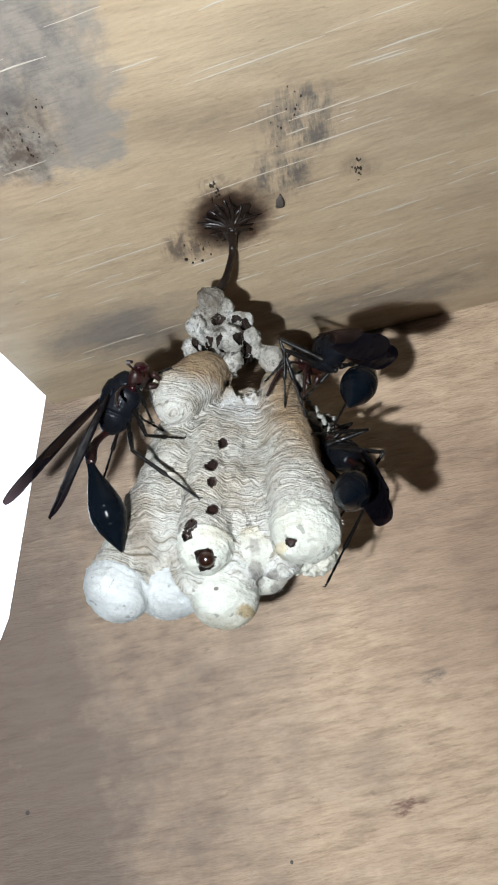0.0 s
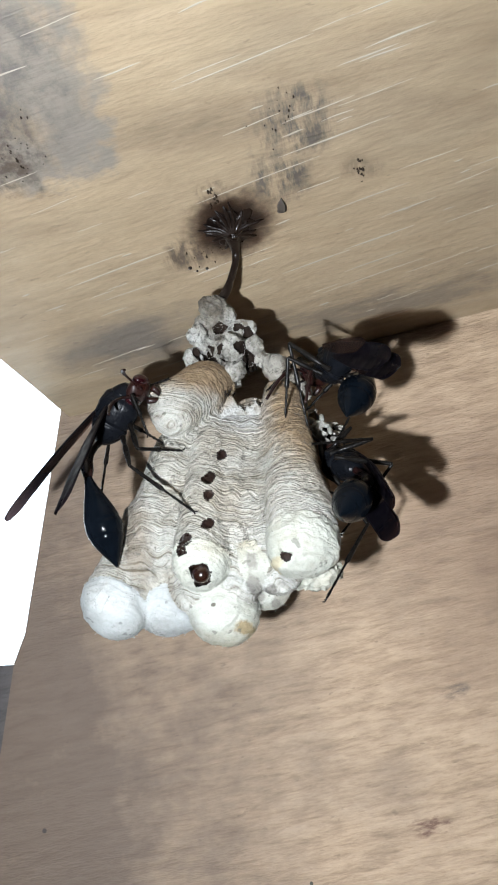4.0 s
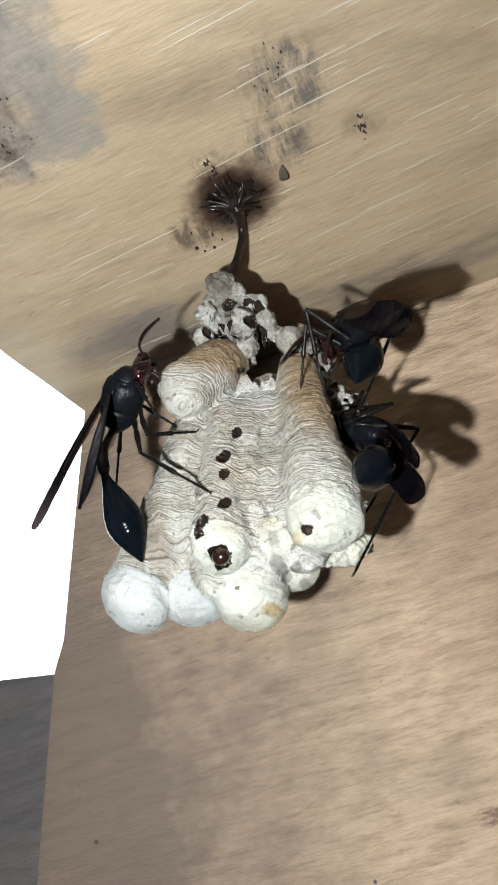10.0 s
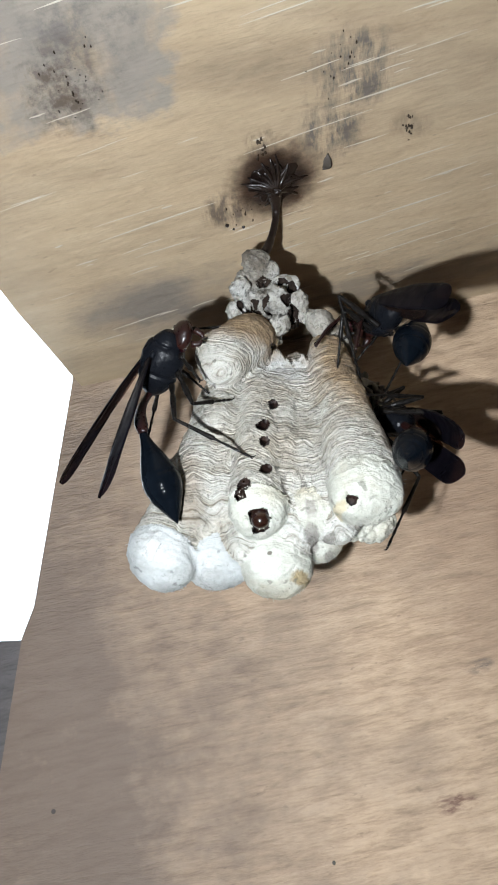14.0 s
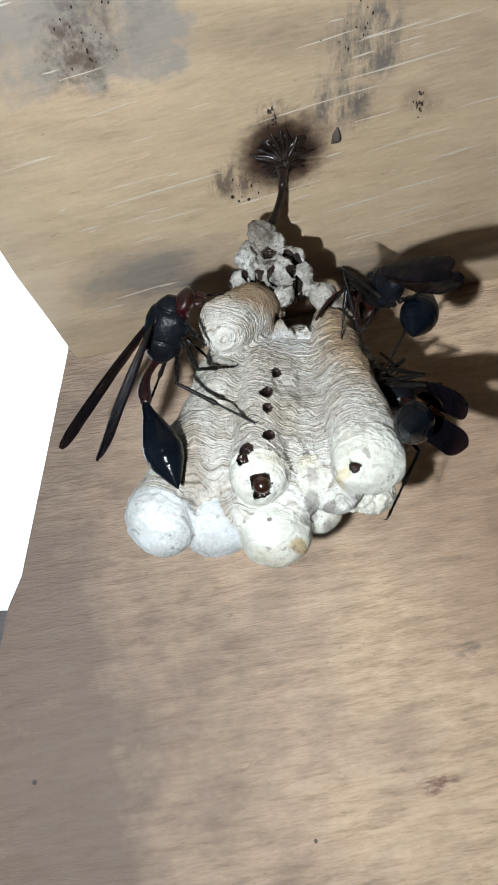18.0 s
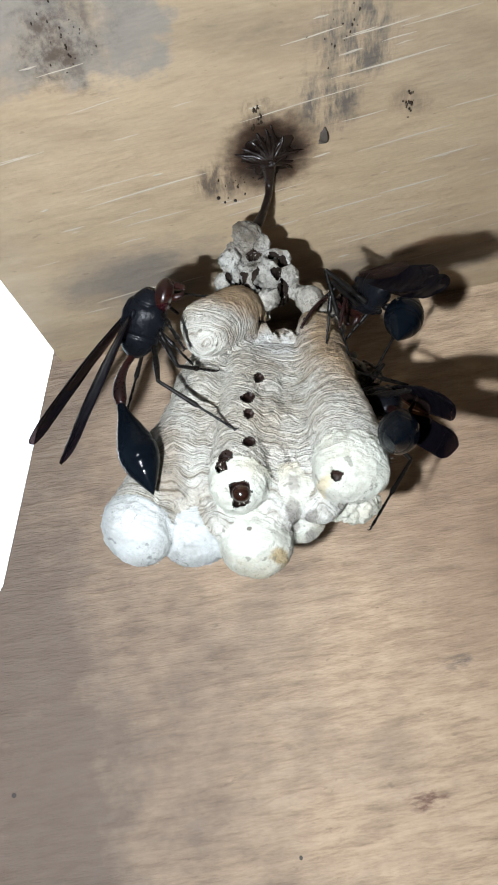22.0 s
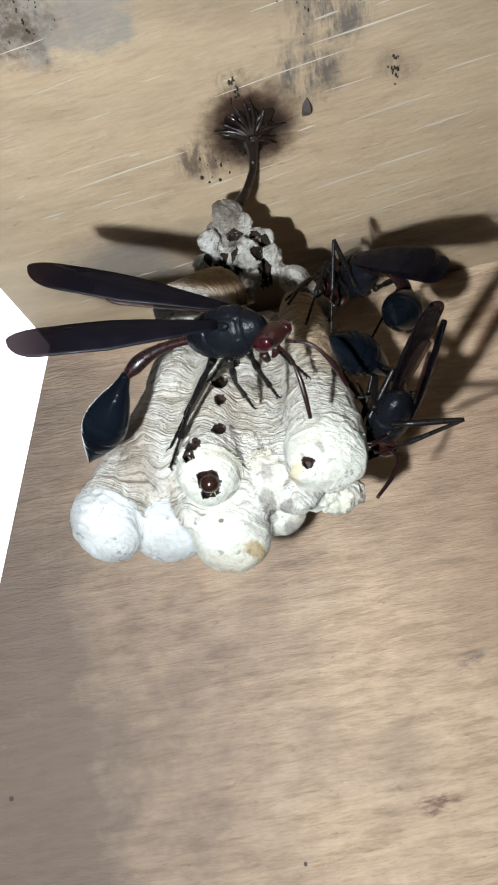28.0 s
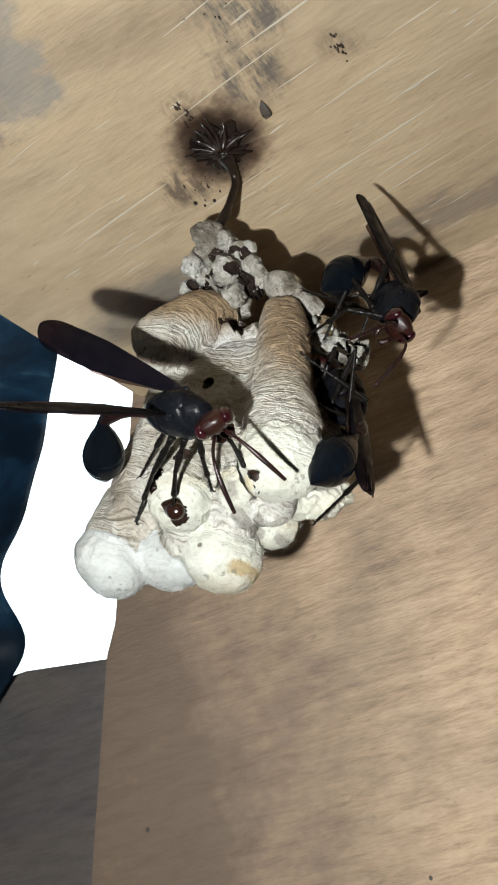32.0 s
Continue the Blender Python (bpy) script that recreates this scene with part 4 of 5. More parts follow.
TRUNK, PET, GAS, WING = 7.6, 6.8, 11.0, 18.5
HIPS = [(1.9, -1.0, -1.7), (1.9, 1.0, -1.7), (-0.1, -1.3, -2.0), (-0.1, 1.3, -2.0), (-1.9, -1.2, -1.9), (-1.9, 1.2, -1.9)]
UPPER = [3.7, 3.7, 4.6, 4.6, 6.0, 6.0]
LOWER = [5.6, 5.6, 7.0, 7.0, 10.4, 10.4]


class Wasp:
    """A thread-waisted wasp: rigid parts on a thorax, posed at a few moments."""

    def __init__(self, label, feet, feelers=0.0, spread=4.0, knees=(1.0, 0.15), reach=1.0):
        w = self.thing = tagged(new("wasp"), label, "wasp", "wasps on the nest")
        self.poses, self.lift, self.feelers, self.edge, self.feet, self.spread, self.knees, self.reach = [], 10 * feelers / 4, [], 0.0, [mm(f) for f in feet], spread, knees, reach
        thorax = part("thorax", lathe(spline_profile([(-3.1, 0.5), (-2.6, 1.0), (-1.6, 1.5), (-0.3, 1.72), (0.9, 1.68), (1.9, 1.35), (2.6, 0.95), (3.0, 0.6)], 56), 36, 1.1, segments=(-0.9, 1.75), deep=0.12), MAT_BLACK, w)
        thorax.scale = (1.30, 1.14, 1.30)
        part("scutum", ball((0.6 * MM, 0, 0.95 * MM), (1.55 * MM, 1.2 * MM, 1.0 * MM), 28, 0.06), MAT_BLACK, thorax)
        part("scutellum", ball((-1.25 * MM, 0, 0.95 * MM), (0.6 * MM, 0.95 * MM, 0.75 * MM), 20, 0.06), MAT_BLACK, thorax)
        for s in (-1, 1):
            part("side_plate", ball((0.7 * MM, s * 0.85 * MM, -0.4 * MM), (1.3 * MM, 0.85 * MM, 1.35 * MM), 24, 0.08), MAT_BLACK, thorax)
            part("rear_plate", ball((-1.4 * MM, s * 0.6 * MM, -0.2 * MM), (1.15 * MM, 0.8 * MM, 1.15 * MM), 20, 0.08), MAT_BLACK, thorax)
            part("wing_joint", ball((0.75 * MM, s * 1.35 * MM, 1.05 * MM), (0.5 * MM, 0.32 * MM, 0.3 * MM), 14, 0.1), MAT_BLACK, thorax)
        self.head = part("head", ball((1.0 * MM, 0, 0), (0.9 * MM, 1.55 * MM, 1.35 * MM), 26, 0.06), MAT_RED, w, "red-brown head")
        self.head.scale = (1.2, 1.2, 1.2)
        for s in (-1, 1):
            part("eye", ball((1.1 * MM, s * 1.08 * MM, 0.25 * MM), (0.7 * MM, 0.55 * MM, 1.0 * MM), 18), MAT_EYE, self.head, "dark red glossy eye")
            self.feelers.append(part("antenna", tube([(1.9, s * 0.4, 0.7), (3.2, s * 1.1, 2.0), (5.2, s * 1.7, 1.9), (7.4, s * 2.2, 1.0)], [0.15, 0.13, 0.2, 0.15], 8, 0.0003), MAT_WAIST, self.head, "dark red antenna"))
            part("mandible", tube([(1.8, s * 0.7, -0.9), (2.4, s * 0.45, -1.3), (2.5, s * 0.1, -1.5)], [0.36, 0.28, 0.08], 10, 0.0003), MAT_RED, self.head)
        self.waist = part("waist", lathe(spline_profile([(0, 0.48), (1.4, 0.42), (3.4, 0.55), (5.6, 0.78), (6.8, 0.52)]), 18, arch=0.7), MAT_WAIST, w, "thin dark red waist")
        self.gaster = part("abdomen", lathe(spline_profile([(0, 0.46), (1.3, 0.8), (3.3, 1.6), (5.6, 2.25), (7.4, 2.05), (9.3, 1.1), (11.0, 0.06)], 64), 36, 0.95, segments=(5.4, 7.2, 8.6)), MAT_GASTER, w, "glossy blue-black abdomen")
        self.wings = [part("wing", blade(WING, 3.2, k), MAT_WING, w, "smoky dark wing") for k in (0, 1)]
        for k in (0, 1):
            hind = part("hind_wing", blade(11.5, 1.9, k + 3, 0.2), MAT_HIND, self.wings[k], "paler hind wing")
            hind.matrix_basis = pose(0, 0, -0.25 * MM, 0, 0, -5 if k else 5)
        self.legs = []
        for k in range(6):
            thigh, ln = UPPER[k] * reach, LOWER[k] * reach
            up = part("leg", lathe(spline_profile([(0, 0.40), (0.8, 0.32), (1.3, 0.24), (2.2, 0.36), (thigh - 0.6, 0.26), (thigh, 0.22)]), 12), MAT_LEG, w)
            low = part("shin", lathe(spline_profile([(0, 0.2), (0.35 * ln, 0.25), (0.5 * ln, 0.3), (0.53 * ln, 0.16), (0.68 * ln, 0.15), (0.7 * ln, 0.2), (0.72 * ln, 0.13), (0.82 * ln, 0.18), (0.84 * ln, 0.12), (0.94 * ln, 0.17), (ln, 0.1)], 60), 10), MAT_LEG, up)
            for s in (-1, 1):
                part("claw", tube([(ln - 0.1, 0, 0), (ln + 0.25, s * 0.2, 0.0), (ln + 0.35, s * 0.3, -0.25)], [0.11, 0.08, 0.03], 6, 0.0003), MAT_LEG, low)
            self.legs.append((up, low))

    def step(self, feet):
        self.feet = [mm(f) if f else old for f, old in zip(feet, self.feet)]

    def key(self, t, neck, waist, up, face, gas, tip, wing_a, wing_b):
        ends = [mm(v) for v in (neck, waist, face, gas, tip, wing_a, wing_b)]
        self.poses.append((t, ends + [Vector(up).normalized() * 10, Vector((self.spread, self.edge, self.lift))] + self.feet))

    def posed(self, ends):
        """Places in the world of all parts, for the body's marks and the feet."""
        neck, waist, face, gas, tip, wing_a, wing_b, up, spread = ends[:9]
        waist = neck + (waist - neck).normalized() * TRUNK * MM
        gas, tip = waist + (gas - waist).normalized() * PET * MM, tip + waist + (gas - waist).normalized() * PET * MM - gas
        body = frame_of((neck + waist) / 2, neck - waist, up)
        world = {self.thing: body, self.head: frame_of(neck, face - neck, up), self.waist: frame_of(waist, gas - waist, up), self.gaster: frame_of(gas, tip - gas, up)}
        side = body.to_3x3() @ Vector((0, 1, 0))
        flip = 1 if (wing_a - wing_b).dot(side) > 0 else -1
        for k, (wing, end) in enumerate(zip(self.wings, (wing_a, wing_b))):
            s = flip * (1 if k == 0 else -1)
            base = body @ (Vector((0.6, 1.4 * s, 1.7)) * MM)
            flat = up + side * spread.x * s
            if spread.y < 0:
                facing = Vector((-0.1, -1, -0.4)).normalized() * -spread.y
                flat = flat.normalized() * (1 + spread.y) + (facing if facing.dot(flat) > 0 else -facing)
            elif spread.y:
                upright = (end - base).normalized().cross(Vector((0.1, 1, 0.4))) * spread.y
                flat = flat.normalized() * (1 - spread.y) + (upright if upright.dot(flat) > 0 else -upright)
            world[wing] = frame_of(base, end - base, flat)
        for ob, s in zip(self.feelers, (-1, 1)):
            root = Vector((1.9, s * 0.4, 0.7)) * MM
            world[ob] = world[self.head] @ Matrix.Translation(root) @ Matrix.Rotation(-spread.z, 4, "Y") @ Matrix.Translation(-root)
        for k, (leg, shin) in enumerate(self.legs):
            hip, foot = body @ (Vector(HIPS[k]) * MM), ends[9 + k]
            a, b = UPPER[k] * self.reach * MM, LOWER[k] * self.reach * MM
            way = foot - hip
            d = min(max(way.length, abs(a - b) * 1.02), (a + b) * 0.995)
            way.normalize()
            foot = hip + way * d
            pole = body.to_3x3() @ Vector((0.35 if k < 2 else -0.35, self.knees[0] * (-1 if k % 2 == 0 else 1), self.knees[1]))
            pole = (pole - way * pole.dot(way)).normalized()
            c = (a * a + d * d - b * b) / (2 * a * d)
            knee = hip + way * a * c + pole * a * math.sqrt(max(0, 1 - c * c))
            world[leg] = frame_of(hip, knee - hip, pole)
            world[shin] = frame_of(knee, foot - knee, pole)
        return world

    def animate(self):
        keys = self.poses
        if keys[0][0] > 0:
            keys = [(0, keys[0][1])] + keys
        if keys[-1][0] < 32:
            keys = keys + [(32, keys[-1][1])]
        rows = [(keys[0][0], self.posed(keys[0][1]))]
        for (t0, e0), (t1, e1) in zip(keys, keys[1:]):
            n = max(2, int((t1 - t0) / 1.0))
            rows += [(t0 + (t1 - t0) * k / n, self.posed([p.lerp(q, k / n) for p, q in zip(e0, e1)])) for k in range(1, n + 1)]
        for ob in rows[0][1]:
            local = [(t, w[ob] if ob is self.thing else w[ob.parent].inverted() @ w[ob]) for t, w in rows]
            out = [local[0]]
            for (t0, m0), (t1, m1) in zip(local, local[1:]):
                angle = m0.to_quaternion().rotation_difference(m1.to_quaternion()).angle
                n = int(min(angle, 2 * math.pi - angle) / 1.2) + 1
                out += [(t0 + (t1 - t0) * k / n, m0.lerp(m1, k / n)) for k in range(1, n)] + [(t1, m1)]
            walk(ob, out)


wasp_a = Wasp("black wasp with long dark wings clinging to the nest", [(-12.1, 109.0, 56.6), (-8.8, 110.1, 63.9), (-9.1, 113.0, 55.5), (-11.6, 115.0, 58.2), (-8.4, 109.2, 45.7), (-19.9, 114.0, 52.9)], 0.5, reach=0.92)
wasp_a.key(0, (-13.4, 107.3, 62.8), (-17.8, 110.8, 57.6), (-8.5, -3.5, 3.9), (-11.5, 107.0, 61.1), (-19.9, 107.3, 52.2), (-18.6, 111.5, 42.2), (-31.6, 110.7, 51.3), (-24.0, 102.4, 45.0))
wasp_a.key(6, (-12.8, 108.0, 62.8), (-18.4, 111.3, 59.0), (-7.8, -5.1, 3.5), (-11.0, 107.5, 60.9), (-19.6, 108.4, 52.9), (-18.6, 111.7, 42.4), (-30.9, 110.0, 50.2), (-19.4, 98.4, 46.7))
wasp_a.key(9, (-13.4, 107.3, 62.9), (-18.1, 111.5, 58.7), (-7.4, -5.8, 3.3), (-11.1, 107.3, 61.8), (-19.8, 109.8, 52.2), (-18.1, 112.0, 41.5), (-29.9, 110.9, 48.9), (-17.7, 98.6, 46.0))
wasp_a.key(13, (-13.8, 105.4, 61.4), (-18.0, 110.6, 57.8), (-8.8, -3.5, 3.2), (-11.8, 107.0, 61.0), (-19.5, 108.5, 51.5), (-17.8, 111.2, 40.9), (-30.4, 110.8, 48.2), (-24.2, 104.1, 43.4))
wasp_a.key(18, (-14.4, 105.5, 61.3), (-17.7, 110.9, 57.0), (-8.7, -3.1, 3.8), (-12.3, 106.6, 60.3), (-19.8, 109.5, 50.7), (-17.8, 109.9, 40.0), (-30.5, 111.3, 47.8), (-24.8, 104.7, 43.3))
wasp_a.key(24, (-14.2, 103.7, 61.9), (-17.9, 109.0, 57.8), (-9.0, -3.1, 3.0), (-11.7, 104.6, 61.1), (-20.0, 109.0, 51.3), (-18.0, 110.3, 40.5), (-31.0, 110.0, 49.1), (-26.4, 105.5, 44.5))
wasp_a.lift = 0.5
wasp_a.key(25, (-9.4, 103.0, 60.6), (-14.6, 103.8, 55.1), (-6.9, -4.5, 5.6), (-6.9, 103.9, 59.4), (-19.3, 106.5, 50.5), (-21.6, 114.5, 43.3), (-30.2, 104.8, 54.9), (-28.5, 107.3, 50.5))
wasp_a.key(25.5, (-9.4, 103.0, 60.6), (-14.6, 103.8, 55.1), (-6.9, -4.5, 5.6), (-6.9, 103.9, 59.4), (-19.3, 106.5, 50.5), (-21.6, 114.5, 43.3), (-30.2, 104.8, 54.9), (-28.5, 107.3, 50.5))
wasp_a.step([(0.0, 108.7, 43.7), (4.0, 108.2, 45.3), (-3.0, 111.8, 45.4), (-8.0, 111.0, 50.0), (-13.7, 113.4, 41.7), (-12.6, 112.2, 44.5)])
wasp_a.spread, wasp_a.lift, wasp_a.edge = 1.0, 0.1, -0.3
wasp_a.key(27.5, (-0.8, 95.4, 45.6), (-7.4, 98.4, 47.7), (-0.5, -8.5, 4.5), (0.2, 96.9, 43.7), (-14.1, 98.9, 45.7), (-20.2, 107.3, 42.1), (-20.1, 91.7, 54.4), (-22.0, 91.9, 47.0))
wasp_a.key(28, (-0.8, 95.4, 45.6), (-7.4, 98.4, 47.7), (-0.5, -8.5, 4.5), (0.2, 96.9, 43.7), (-14.1, 98.9, 45.7), (-20.2, 107.3, 42.1), (-20.1, 91.7, 54.4), (-22.0, 91.9, 47.0))
wasp_a.key(29, (1.1, 98.9, 46.4), (-6.1, 100.6, 48.1), (-0.5, -8.3, 4.9), (2.0, 100.4, 44.3), (-12.1, 99.5, 45.1), (-18.2, 108.6, 43.5), (-17.0, 95.9, 58.1), (-18.8, 91.2, 46.1))
wasp_a.step([(0.4, 108.4, 44.0), (4.8, 107.9, 43.9), (-5.9, 110.1, 40.2), None, (-14.5, 113.0, 41.9), (-13.6, 112.1, 45.4)])
wasp_a.key(30, (1.4, 100.4, 47.1), (-5.4, 103.0, 49.5), (-0.6, -8.7, 4.2), (2.3, 102.0, 44.9), (-9.2, 98.8, 45.8), (-15.8, 107.0, 42.5), (-16.7, 98.8, 59.1), (-14.0, 88.9, 42.3))
wasp_a.key(31, (0.1, 98.0, 42.9), (-6.2, 100.7, 46.1), (-0.8, -9.3, 3.0), (0.6, 99.7, 40.8), (-10.6, 104.5, 49.5), (-17.0, 113.3, 47.9), (-13.3, 100.1, 59.8), (-8.3, 82.5, 39.1))
wasp_a.step([(-5.9, 112.6, 38.1), (0.3, 109.2, 36.2), (-9.9, 110.5, 38.2), None, (-16.2, 113.9, 41.0), None])
wasp_a.key(32, (0.6, 99.5, 40.5), (-5.7, 101.6, 44.1), (-0.3, -9.3, 3.0), (1.1, 101.1, 38.3), (-11.8, 102.7, 46.9), (-17.8, 111.9, 46.3), (-14.0, 97.3, 56.5), (-8.6, 83.8, 37.1))

wasp_b = Wasp("black wasp on the ragged grey back of the nest", [(6.0, 118.5, 63.5), (2.6, 116.0, 62.4), (6.5, 119.5, 60.0), (4.0, 113.4, 56.9), (10.0, 122.5, 57.0), (6.3, 114.6, 55.2)], 0.0, 0.8, (0.4, 0.9))
wasp_b.edge = -1.0
wasp_b.key(0, (9.5, 115.2, 63.4), (12.3, 108.7, 60.8), (4.3, -1.2, 9.0), (8.0, 114.4, 61.4), (16.0, 114.5, 61.2), (11.2, 109.4, 52.7), (16.7, 97.9, 51.6), (16.2, 97.0, 52.6))
wasp_b.key(6, (9.3, 115.0, 62.5), (13.5, 109.1, 60.1), (4.5, -2.0, 8.7), (7.9, 113.7, 60.7), (14.9, 115.6, 61.5), (10.7, 109.9, 53.0), (18.0, 98.2, 51.0), (17.1, 97.2, 51.8))
wasp_b.key(9, (9.6, 115.0, 62.1), (14.0, 109.3, 59.7), (4.3, -2.8, 8.6), (8.4, 113.4, 60.4), (13.4, 115.6, 62.1), (9.8, 110.2, 53.2), (17.9, 98.0, 50.7), (17.3, 97.2, 51.6))
wasp_b.key(13, (9.5, 115.2, 63.1), (12.0, 108.8, 59.9), (3.9, -3.8, 8.4), (7.9, 114.1, 61.3), (15.2, 114.5, 61.8), (11.0, 109.8, 52.8), (16.1, 97.8, 51.0), (15.3, 96.8, 52.0))
wasp_b.key(18, (9.3, 115.2, 63.5), (11.4, 108.7, 60.3), (3.1, -4.0, 8.6), (7.6, 114.3, 61.7), (15.6, 113.8, 61.8), (11.2, 109.4, 52.8), (15.3, 97.9, 50.9), (14.3, 96.9, 51.9))
wasp_b.key(24, (9.2, 115.3, 63.1), (11.3, 108.8, 59.9), (3.9, -2.5, 8.9), (7.6, 114.5, 61.3), (15.1, 113.9, 62.2), (11.0, 109.4, 53.0), (15.2, 97.7, 51.0), (14.3, 97.0, 51.7))
wasp_b.key(25, (9.2, 114.9, 62.9), (11.2, 108.4, 59.5), (3.3, -3.1, 8.9), (7.6, 114.1, 61.0), (14.8, 113.8, 61.8), (10.6, 109.2, 52.7), (14.9, 97.8, 49.9), (14.1, 97.0, 50.7))
wasp_b.key(28, (9.6, 117.9, 64.4), (12.3, 111.6, 61.1), (2.5, -4.4, 8.6), (8.2, 116.7, 62.6), (16.3, 117.1, 60.4), (12.9, 110.5, 52.3), (17.7, 101.9, 51.3), (16.7, 100.9, 51.9))
wasp_b.step([(6.7, 116.5, 56.7), (7.2, 118.5, 65.7), (7.9, 118.0, 56.5), (6.4, 118.0, 64.6), (10.8, 121.0, 56.6), (9.7, 120.0, 62.8)])
wasp_b.key(29, (8.7, 119.0, 65.9), (11.6, 112.7, 62.9), (3.4, -5.2, 7.9), (7.4, 117.6, 64.2), (15.9, 117.4, 65.2), (13.5, 111.3, 56.4), (18.7, 102.0, 55.6), (18.1, 101.0, 56.8))
wasp_b.edge = 0.6
wasp_b.key(30, (13.5, 111.7, 54.7), (15.9, 115.9, 60.6), (2.4, -8.4, 4.9), (12.8, 109.9, 52.9), (15.7, 119.8, 66.1), (10.5, 113.2, 59.0), (14.0, 119.4, 75.2), (14.4, 119.9, 75.0))
wasp_b.key(31, (15.0, 113.2, 55.5), (16.8, 117.6, 61.5), (8.1, -5.5, 2.1), (13.7, 111.6, 54.0), (14.7, 120.2, 67.4), (9.3, 114.6, 59.7), (13.7, 120.6, 76.1), (13.9, 121.0, 76.0))
wasp_b.key(32, (17.1, 116.0, 52.9), (15.8, 119.0, 59.7), (9.6, -2.4, -1.3), (15.5, 114.8, 51.3), (14.7, 121.0, 66.2), (9.9, 113.8, 59.3), (16.3, 120.1, 74.6), (16.5, 120.7, 74.5))

wasp_c = Wasp("black wasp hanging below the others with its wings parted", [(5.0, 115.0, 56.5), (9.0, 125.0, 57.5), (5.8, 113.0, 46.5), (6.3, 113.3, 52.3), (3.7, 113.0, 33.4), (5.5, 120.0, 41.5)], 0.0, 4.0, (0.4, 0.5), 1.2)
wasp_c.key(0, (9.1, 122.5, 53.5), (10.2, 116.4, 49.1), (9.1, 4.1, -0.4), (8.9, 124.6, 55.0), (10.6, 111.3, 44.6), (7.2, 102.8, 38.6), (12.6, 105.4, 39.7), (12.2, 107.6, 37.3))
wasp_c.key(6, (8.0, 121.8, 53.7), (10.6, 116.4, 49.1), (8.6, 5.0, -0.2), (7.3, 123.8, 55.2), (11.3, 111.1, 44.9), (7.5, 102.9, 38.7), (14.0, 105.4, 39.9), (13.4, 108.5, 36.8))
wasp_c.key(9, (7.3, 121.3, 53.9), (10.9, 116.3, 49.4), (9.0, 4.3, -0.8), (6.4, 123.2, 55.5), (11.5, 111.4, 44.7), (7.5, 103.2, 38.6), (13.9, 105.3, 39.9), (13.1, 108.2, 37.0))
wasp_c.key(13, (8.9, 122.3, 53.5), (9.9, 116.3, 48.9), (9.3, 3.4, -1.5), (8.6, 124.2, 55.1), (10.2, 111.2, 44.4), (6.9, 102.7, 38.3), (13.8, 104.9, 40.3), (12.9, 107.6, 37.3))
wasp_c.key(18, (9.0, 122.1, 53.7), (9.6, 116.4, 48.8), (9.6, 2.5, -1.4), (8.9, 123.9, 55.6), (9.7, 111.2, 44.4), (6.5, 103.0, 37.8), (13.5, 104.8, 40.6), (12.9, 107.6, 37.3))
wasp_c.key(24, (8.7, 122.3, 53.4), (9.5, 116.6, 48.5), (9.9, 0.9, 1.1), (8.6, 124.2, 55.2), (9.6, 111.3, 44.2), (6.6, 103.1, 37.4), (13.8, 104.3, 41.4), (13.8, 106.9, 38.2))
wasp_c.key(25, (7.6, 126.0, 53.3), (8.7, 122.0, 47.9), (9.0, 2.0, 4.0), (7.7, 128.0, 55.4), (8.5, 118.0, 43.8), (5.8, 117.0, 41.7), (14.9, 106.0, 45.3), (15.8, 107.0, 41.1))
wasp_c.key(25.5, (7.6, 126.0, 53.3), (8.7, 122.0, 47.9), (9.0, 2.0, 4.0), (7.7, 128.0, 55.4), (8.5, 118.0, 43.8), (5.8, 117.0, 41.7), (14.9, 106.0, 45.3), (15.8, 107.0, 41.1))
wasp_c.edge = 0.85
wasp_c.step([None, None, None, None, (6.0, 117.5, 41.0), None])
wasp_c.key(27.5, (9.4, 117.0, 43.0), (10.6, 110.9, 43.0), (8.7, 1.8, 4.5), (8.4, 115.3, 41.3), (12.5, 114.5, 47.8), (7.7, 104.5, 47.4), (13.6, 96.5, 43.2), (14.8, 97.0, 40.5))
wasp_c.key(28, (9.5, 117.0, 43.5), (10.8, 110.9, 43.5), (8.2, 1.9, 5.5), (8.2, 115.7, 41.6), (11.4, 113.9, 48.9), (5.4, 104.7, 49.1), (14.0, 96.6, 44.5), (14.7, 96.8, 42.3))
wasp_c.edge = 0.0
wasp_c.step([None, None, None, None, (3.7, 113.0, 33.4), None])
wasp_c.key(28.4, (7.9, 119.0, 50.1), (8.9, 114.7, 45.7), (9.6, 2.7, -0.6), (7.8, 119.5, 52.6), (8.1, 110.0, 41.7), (6.7, 101.9, 34.4), (13.2, 104.4, 35.8), (12.3, 106.6, 33.7))
wasp_c.key(29, (8.8, 121.2, 53.6), (11.5, 117.2, 47.8), (8.4, 5.1, -1.9), (8.0, 118.8, 53.5), (11.6, 112.5, 42.9), (9.1, 105.6, 34.6), (14.9, 109.4, 35.7), (13.8, 112.1, 34.0))
wasp_c.edge = 0.6
wasp_c.key(30, (6.7, 120.8, 53.5), (9.7, 119.0, 46.8), (7.7, 6.0, 2.0), (6.1, 122.1, 55.7), (9.9, 114.7, 41.5), (7.5, 106.5, 34.7), (11.6, 112.6, 33.5), (11.4, 111.6, 33.9))
wasp_c.key(31, (7.4, 121.0, 54.1), (9.4, 119.9, 46.9), (9.5, 2.8, 1.2), (6.3, 122.1, 56.2), (9.1, 115.6, 41.6), (6.1, 107.5, 34.8), (9.6, 112.9, 33.6), (9.2, 112.1, 34.0))
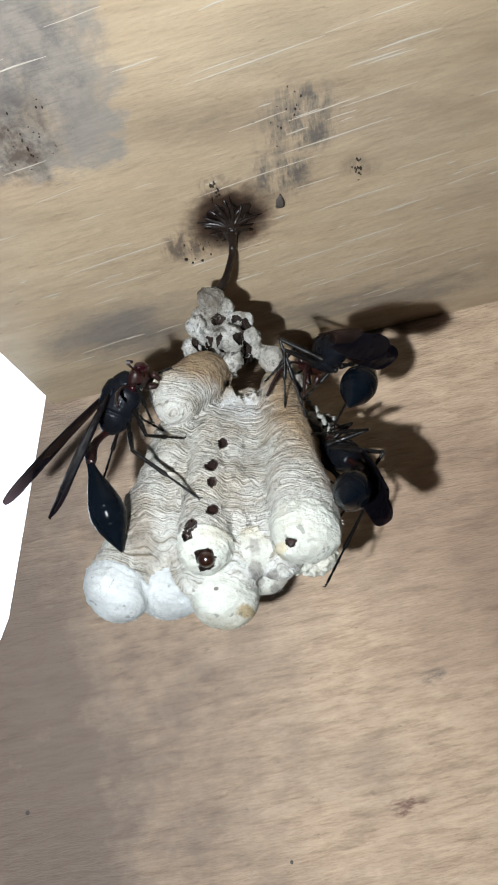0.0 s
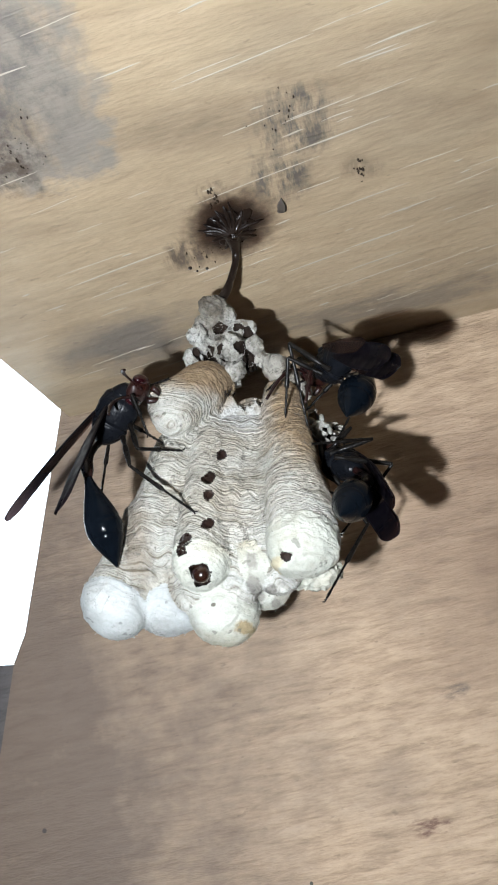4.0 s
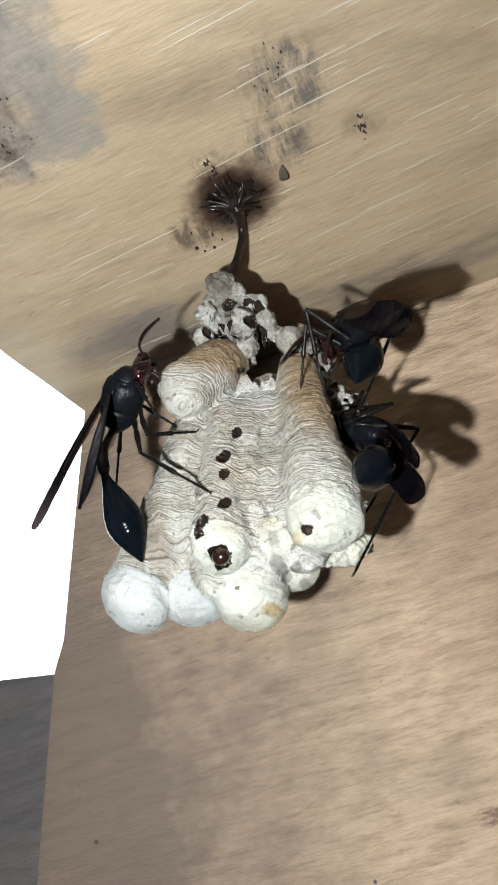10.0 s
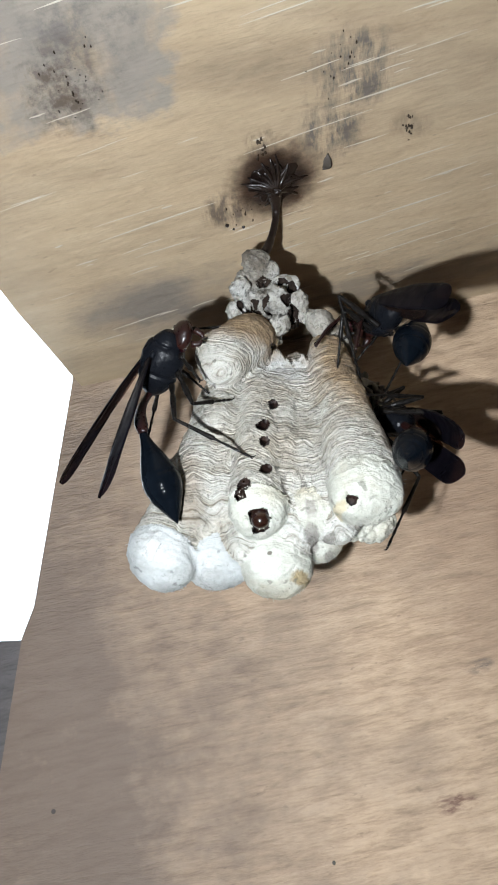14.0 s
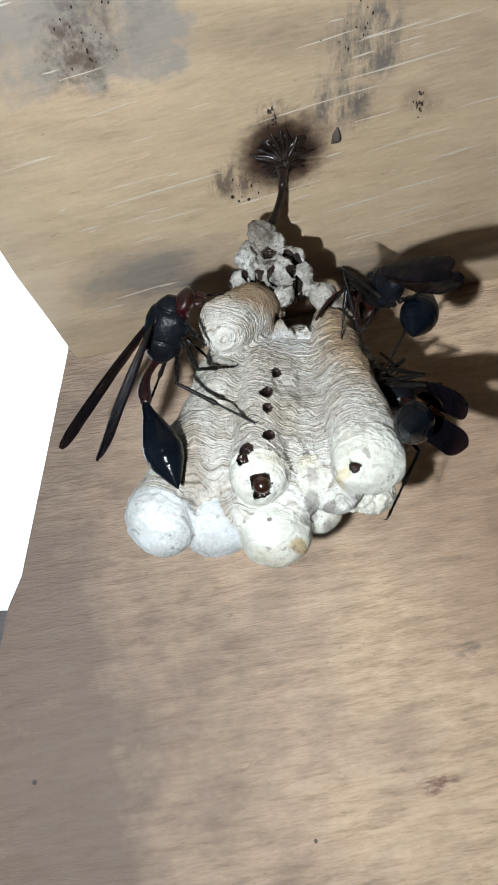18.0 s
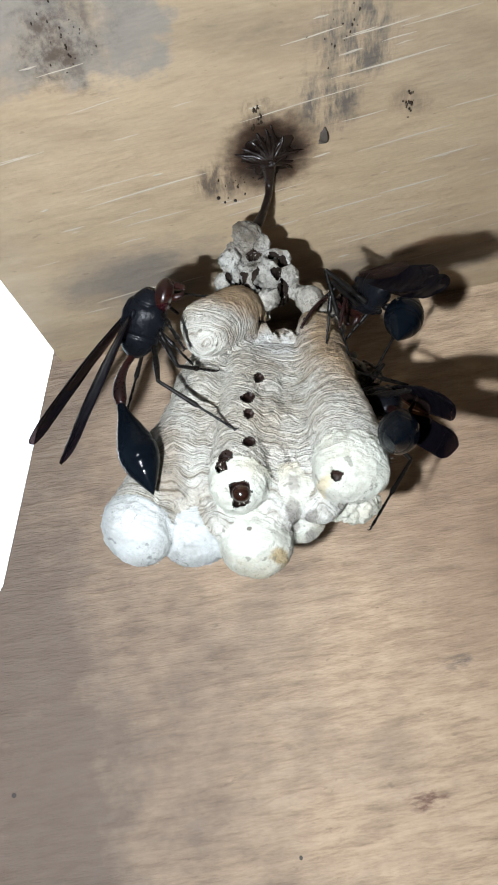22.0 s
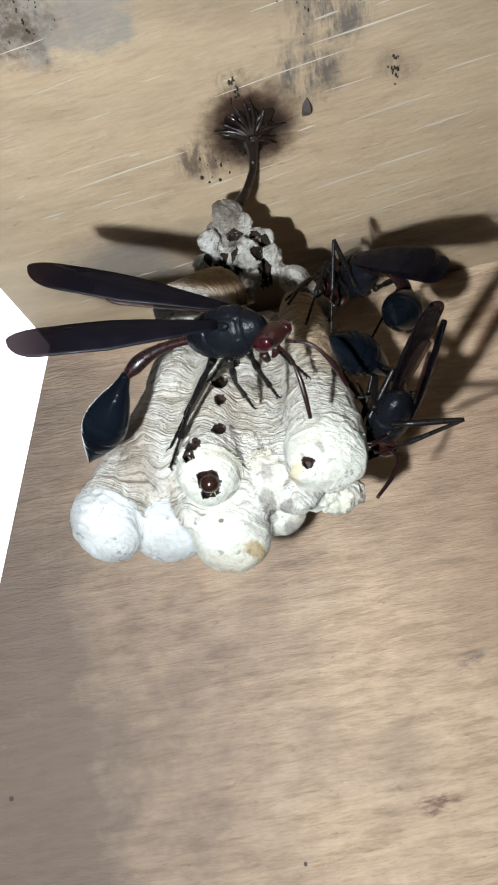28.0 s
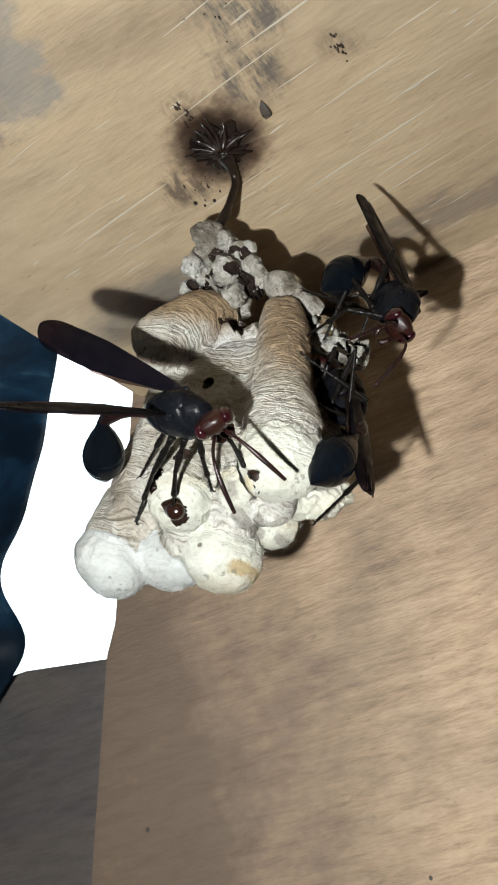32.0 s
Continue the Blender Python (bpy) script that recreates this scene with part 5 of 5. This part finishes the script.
wasp_c.key(32, (6.8, 121.2, 54.1), (8.1, 120.2, 46.7), (9.8, 1.4, 1.7), (5.5, 122.4, 56.0), (9.1, 115.4, 41.9), (5.7, 108.0, 34.5), (9.5, 113.1, 33.6), (9.3, 112.5, 33.9))


def motions():
    walk(torch, [(t, pose(x, y, z, rx, ry, rz)) for t, x, y, z, rx, ry, rz in TORCH])
    for w in (wasp_a, wasp_b, wasp_c):
        w.animate()


torch = tagged(new("torch_lamp"), "small glowing lamp beside the camera", "lamp")
bm = bmesh.new()
bmesh.ops.create_circle(bm, cap_ends=True, segments=16, radius=0.0016)
part("lamp_face", bm, MAT_TORCH, torch, smooth=False)
TORCH = [
    (0, -0.02021, -0.00058, -0.00867, 115.65, 11.53, 6.16),
    (1, -0.01947, 0.00007, -0.00718, 115.73, 11.39, 6.38),
    (2, -0.01818, 0.00032, -0.00730, 115.99, 11.32, 6.91),
    (2.5, -0.01824, 0.00084, -0.00704, 115.97, 11.36, 7.05),
    (4.5, -0.01078, 0.00220, -0.00945, 117.17, 10.51, 11.33),
    (5, -0.00923, 0.00274, -0.01028, 117.56, 10.10, 13.09),
    (6, -0.00477, 0.00454, -0.01128, 118.11, 9.95, 15.75),
    (7, -0.00016, 0.00752, -0.01141, 118.69, 9.92, 18.86),
    (8, 0.01009, 0.00787, -0.01290, 119.91, 10.27, 22.77),
    (8.5, 0.01104, 0.00911, -0.01388, 120.34, 10.27, 24.08),
    (9, 0.00789, 0.00641, -0.01442, 120.68, 10.80, 24.13),
    (9.5, -0.00334, 0.00768, -0.01185, 119.90, 12.23, 19.97),
    (10, -0.00964, 0.00860, -0.01028, 118.75, 13.18, 15.02),
    (11, -0.02056, 0.00958, -0.00974, 117.90, 12.49, 9.71),
    (12, -0.02171, 0.00963, -0.01131, 117.95, 12.17, 8.62),
    (13, -0.02368, 0.00814, -0.01226, 118.12, 11.97, 7.96),
    (13.5, -0.02692, 0.00850, -0.01227, 117.92, 11.77, 6.75),
    (15.5, -0.03076, 0.01019, -0.01518, 117.71, 11.46, 4.27),
    (16, -0.03102, 0.01095, -0.01551, 117.66, 11.24, 4.09),
    (17, -0.03279, 0.01173, -0.01557, 117.52, 10.87, 3.54),
    (18, -0.03277, 0.01168, -0.01584, 117.57, 10.48, 3.48),
    (19, -0.03498, 0.01262, -0.01599, 117.60, 10.26, 3.08),
    (20, -0.03377, 0.01222, -0.01612, 117.51, 10.32, 2.65),
    (21, -0.03269, 0.01290, -0.01553, 117.88, 10.35, 2.90),
    (22, -0.03001, 0.01466, -0.01485, 117.89, 10.07, 3.57),
    (23, -0.02953, 0.01617, -0.01524, 118.07, 9.91, 4.06),
    (24, -0.02959, 0.01780, -0.01550, 118.17, 9.91, 4.29),
    (25, -0.02926, 0.01754, -0.01547, 118.10, 9.83, 4.39),
    (25.5, -0.02865, 0.01731, -0.01557, 118.12, 9.84, 4.52),
    (27.5, -0.02594, 0.01838, -0.01545, 118.15, 9.57, 5.38),
    (28, -0.02094, 0.01978, -0.01483, 118.33, 9.49, 7.26),
    (29, -0.01343, 0.02114, -0.01560, 119.03, 9.24, 11.47),
    (30, -0.00236, 0.02365, -0.01533, 119.79, 9.31, 16.35),
    (31, 0.00585, 0.02259, -0.01508, 120.67, 9.45, 22.01),
    (32, 0.01140, 0.02420, -0.01874, 122.13, 9.88, 27.17),
]
motions()
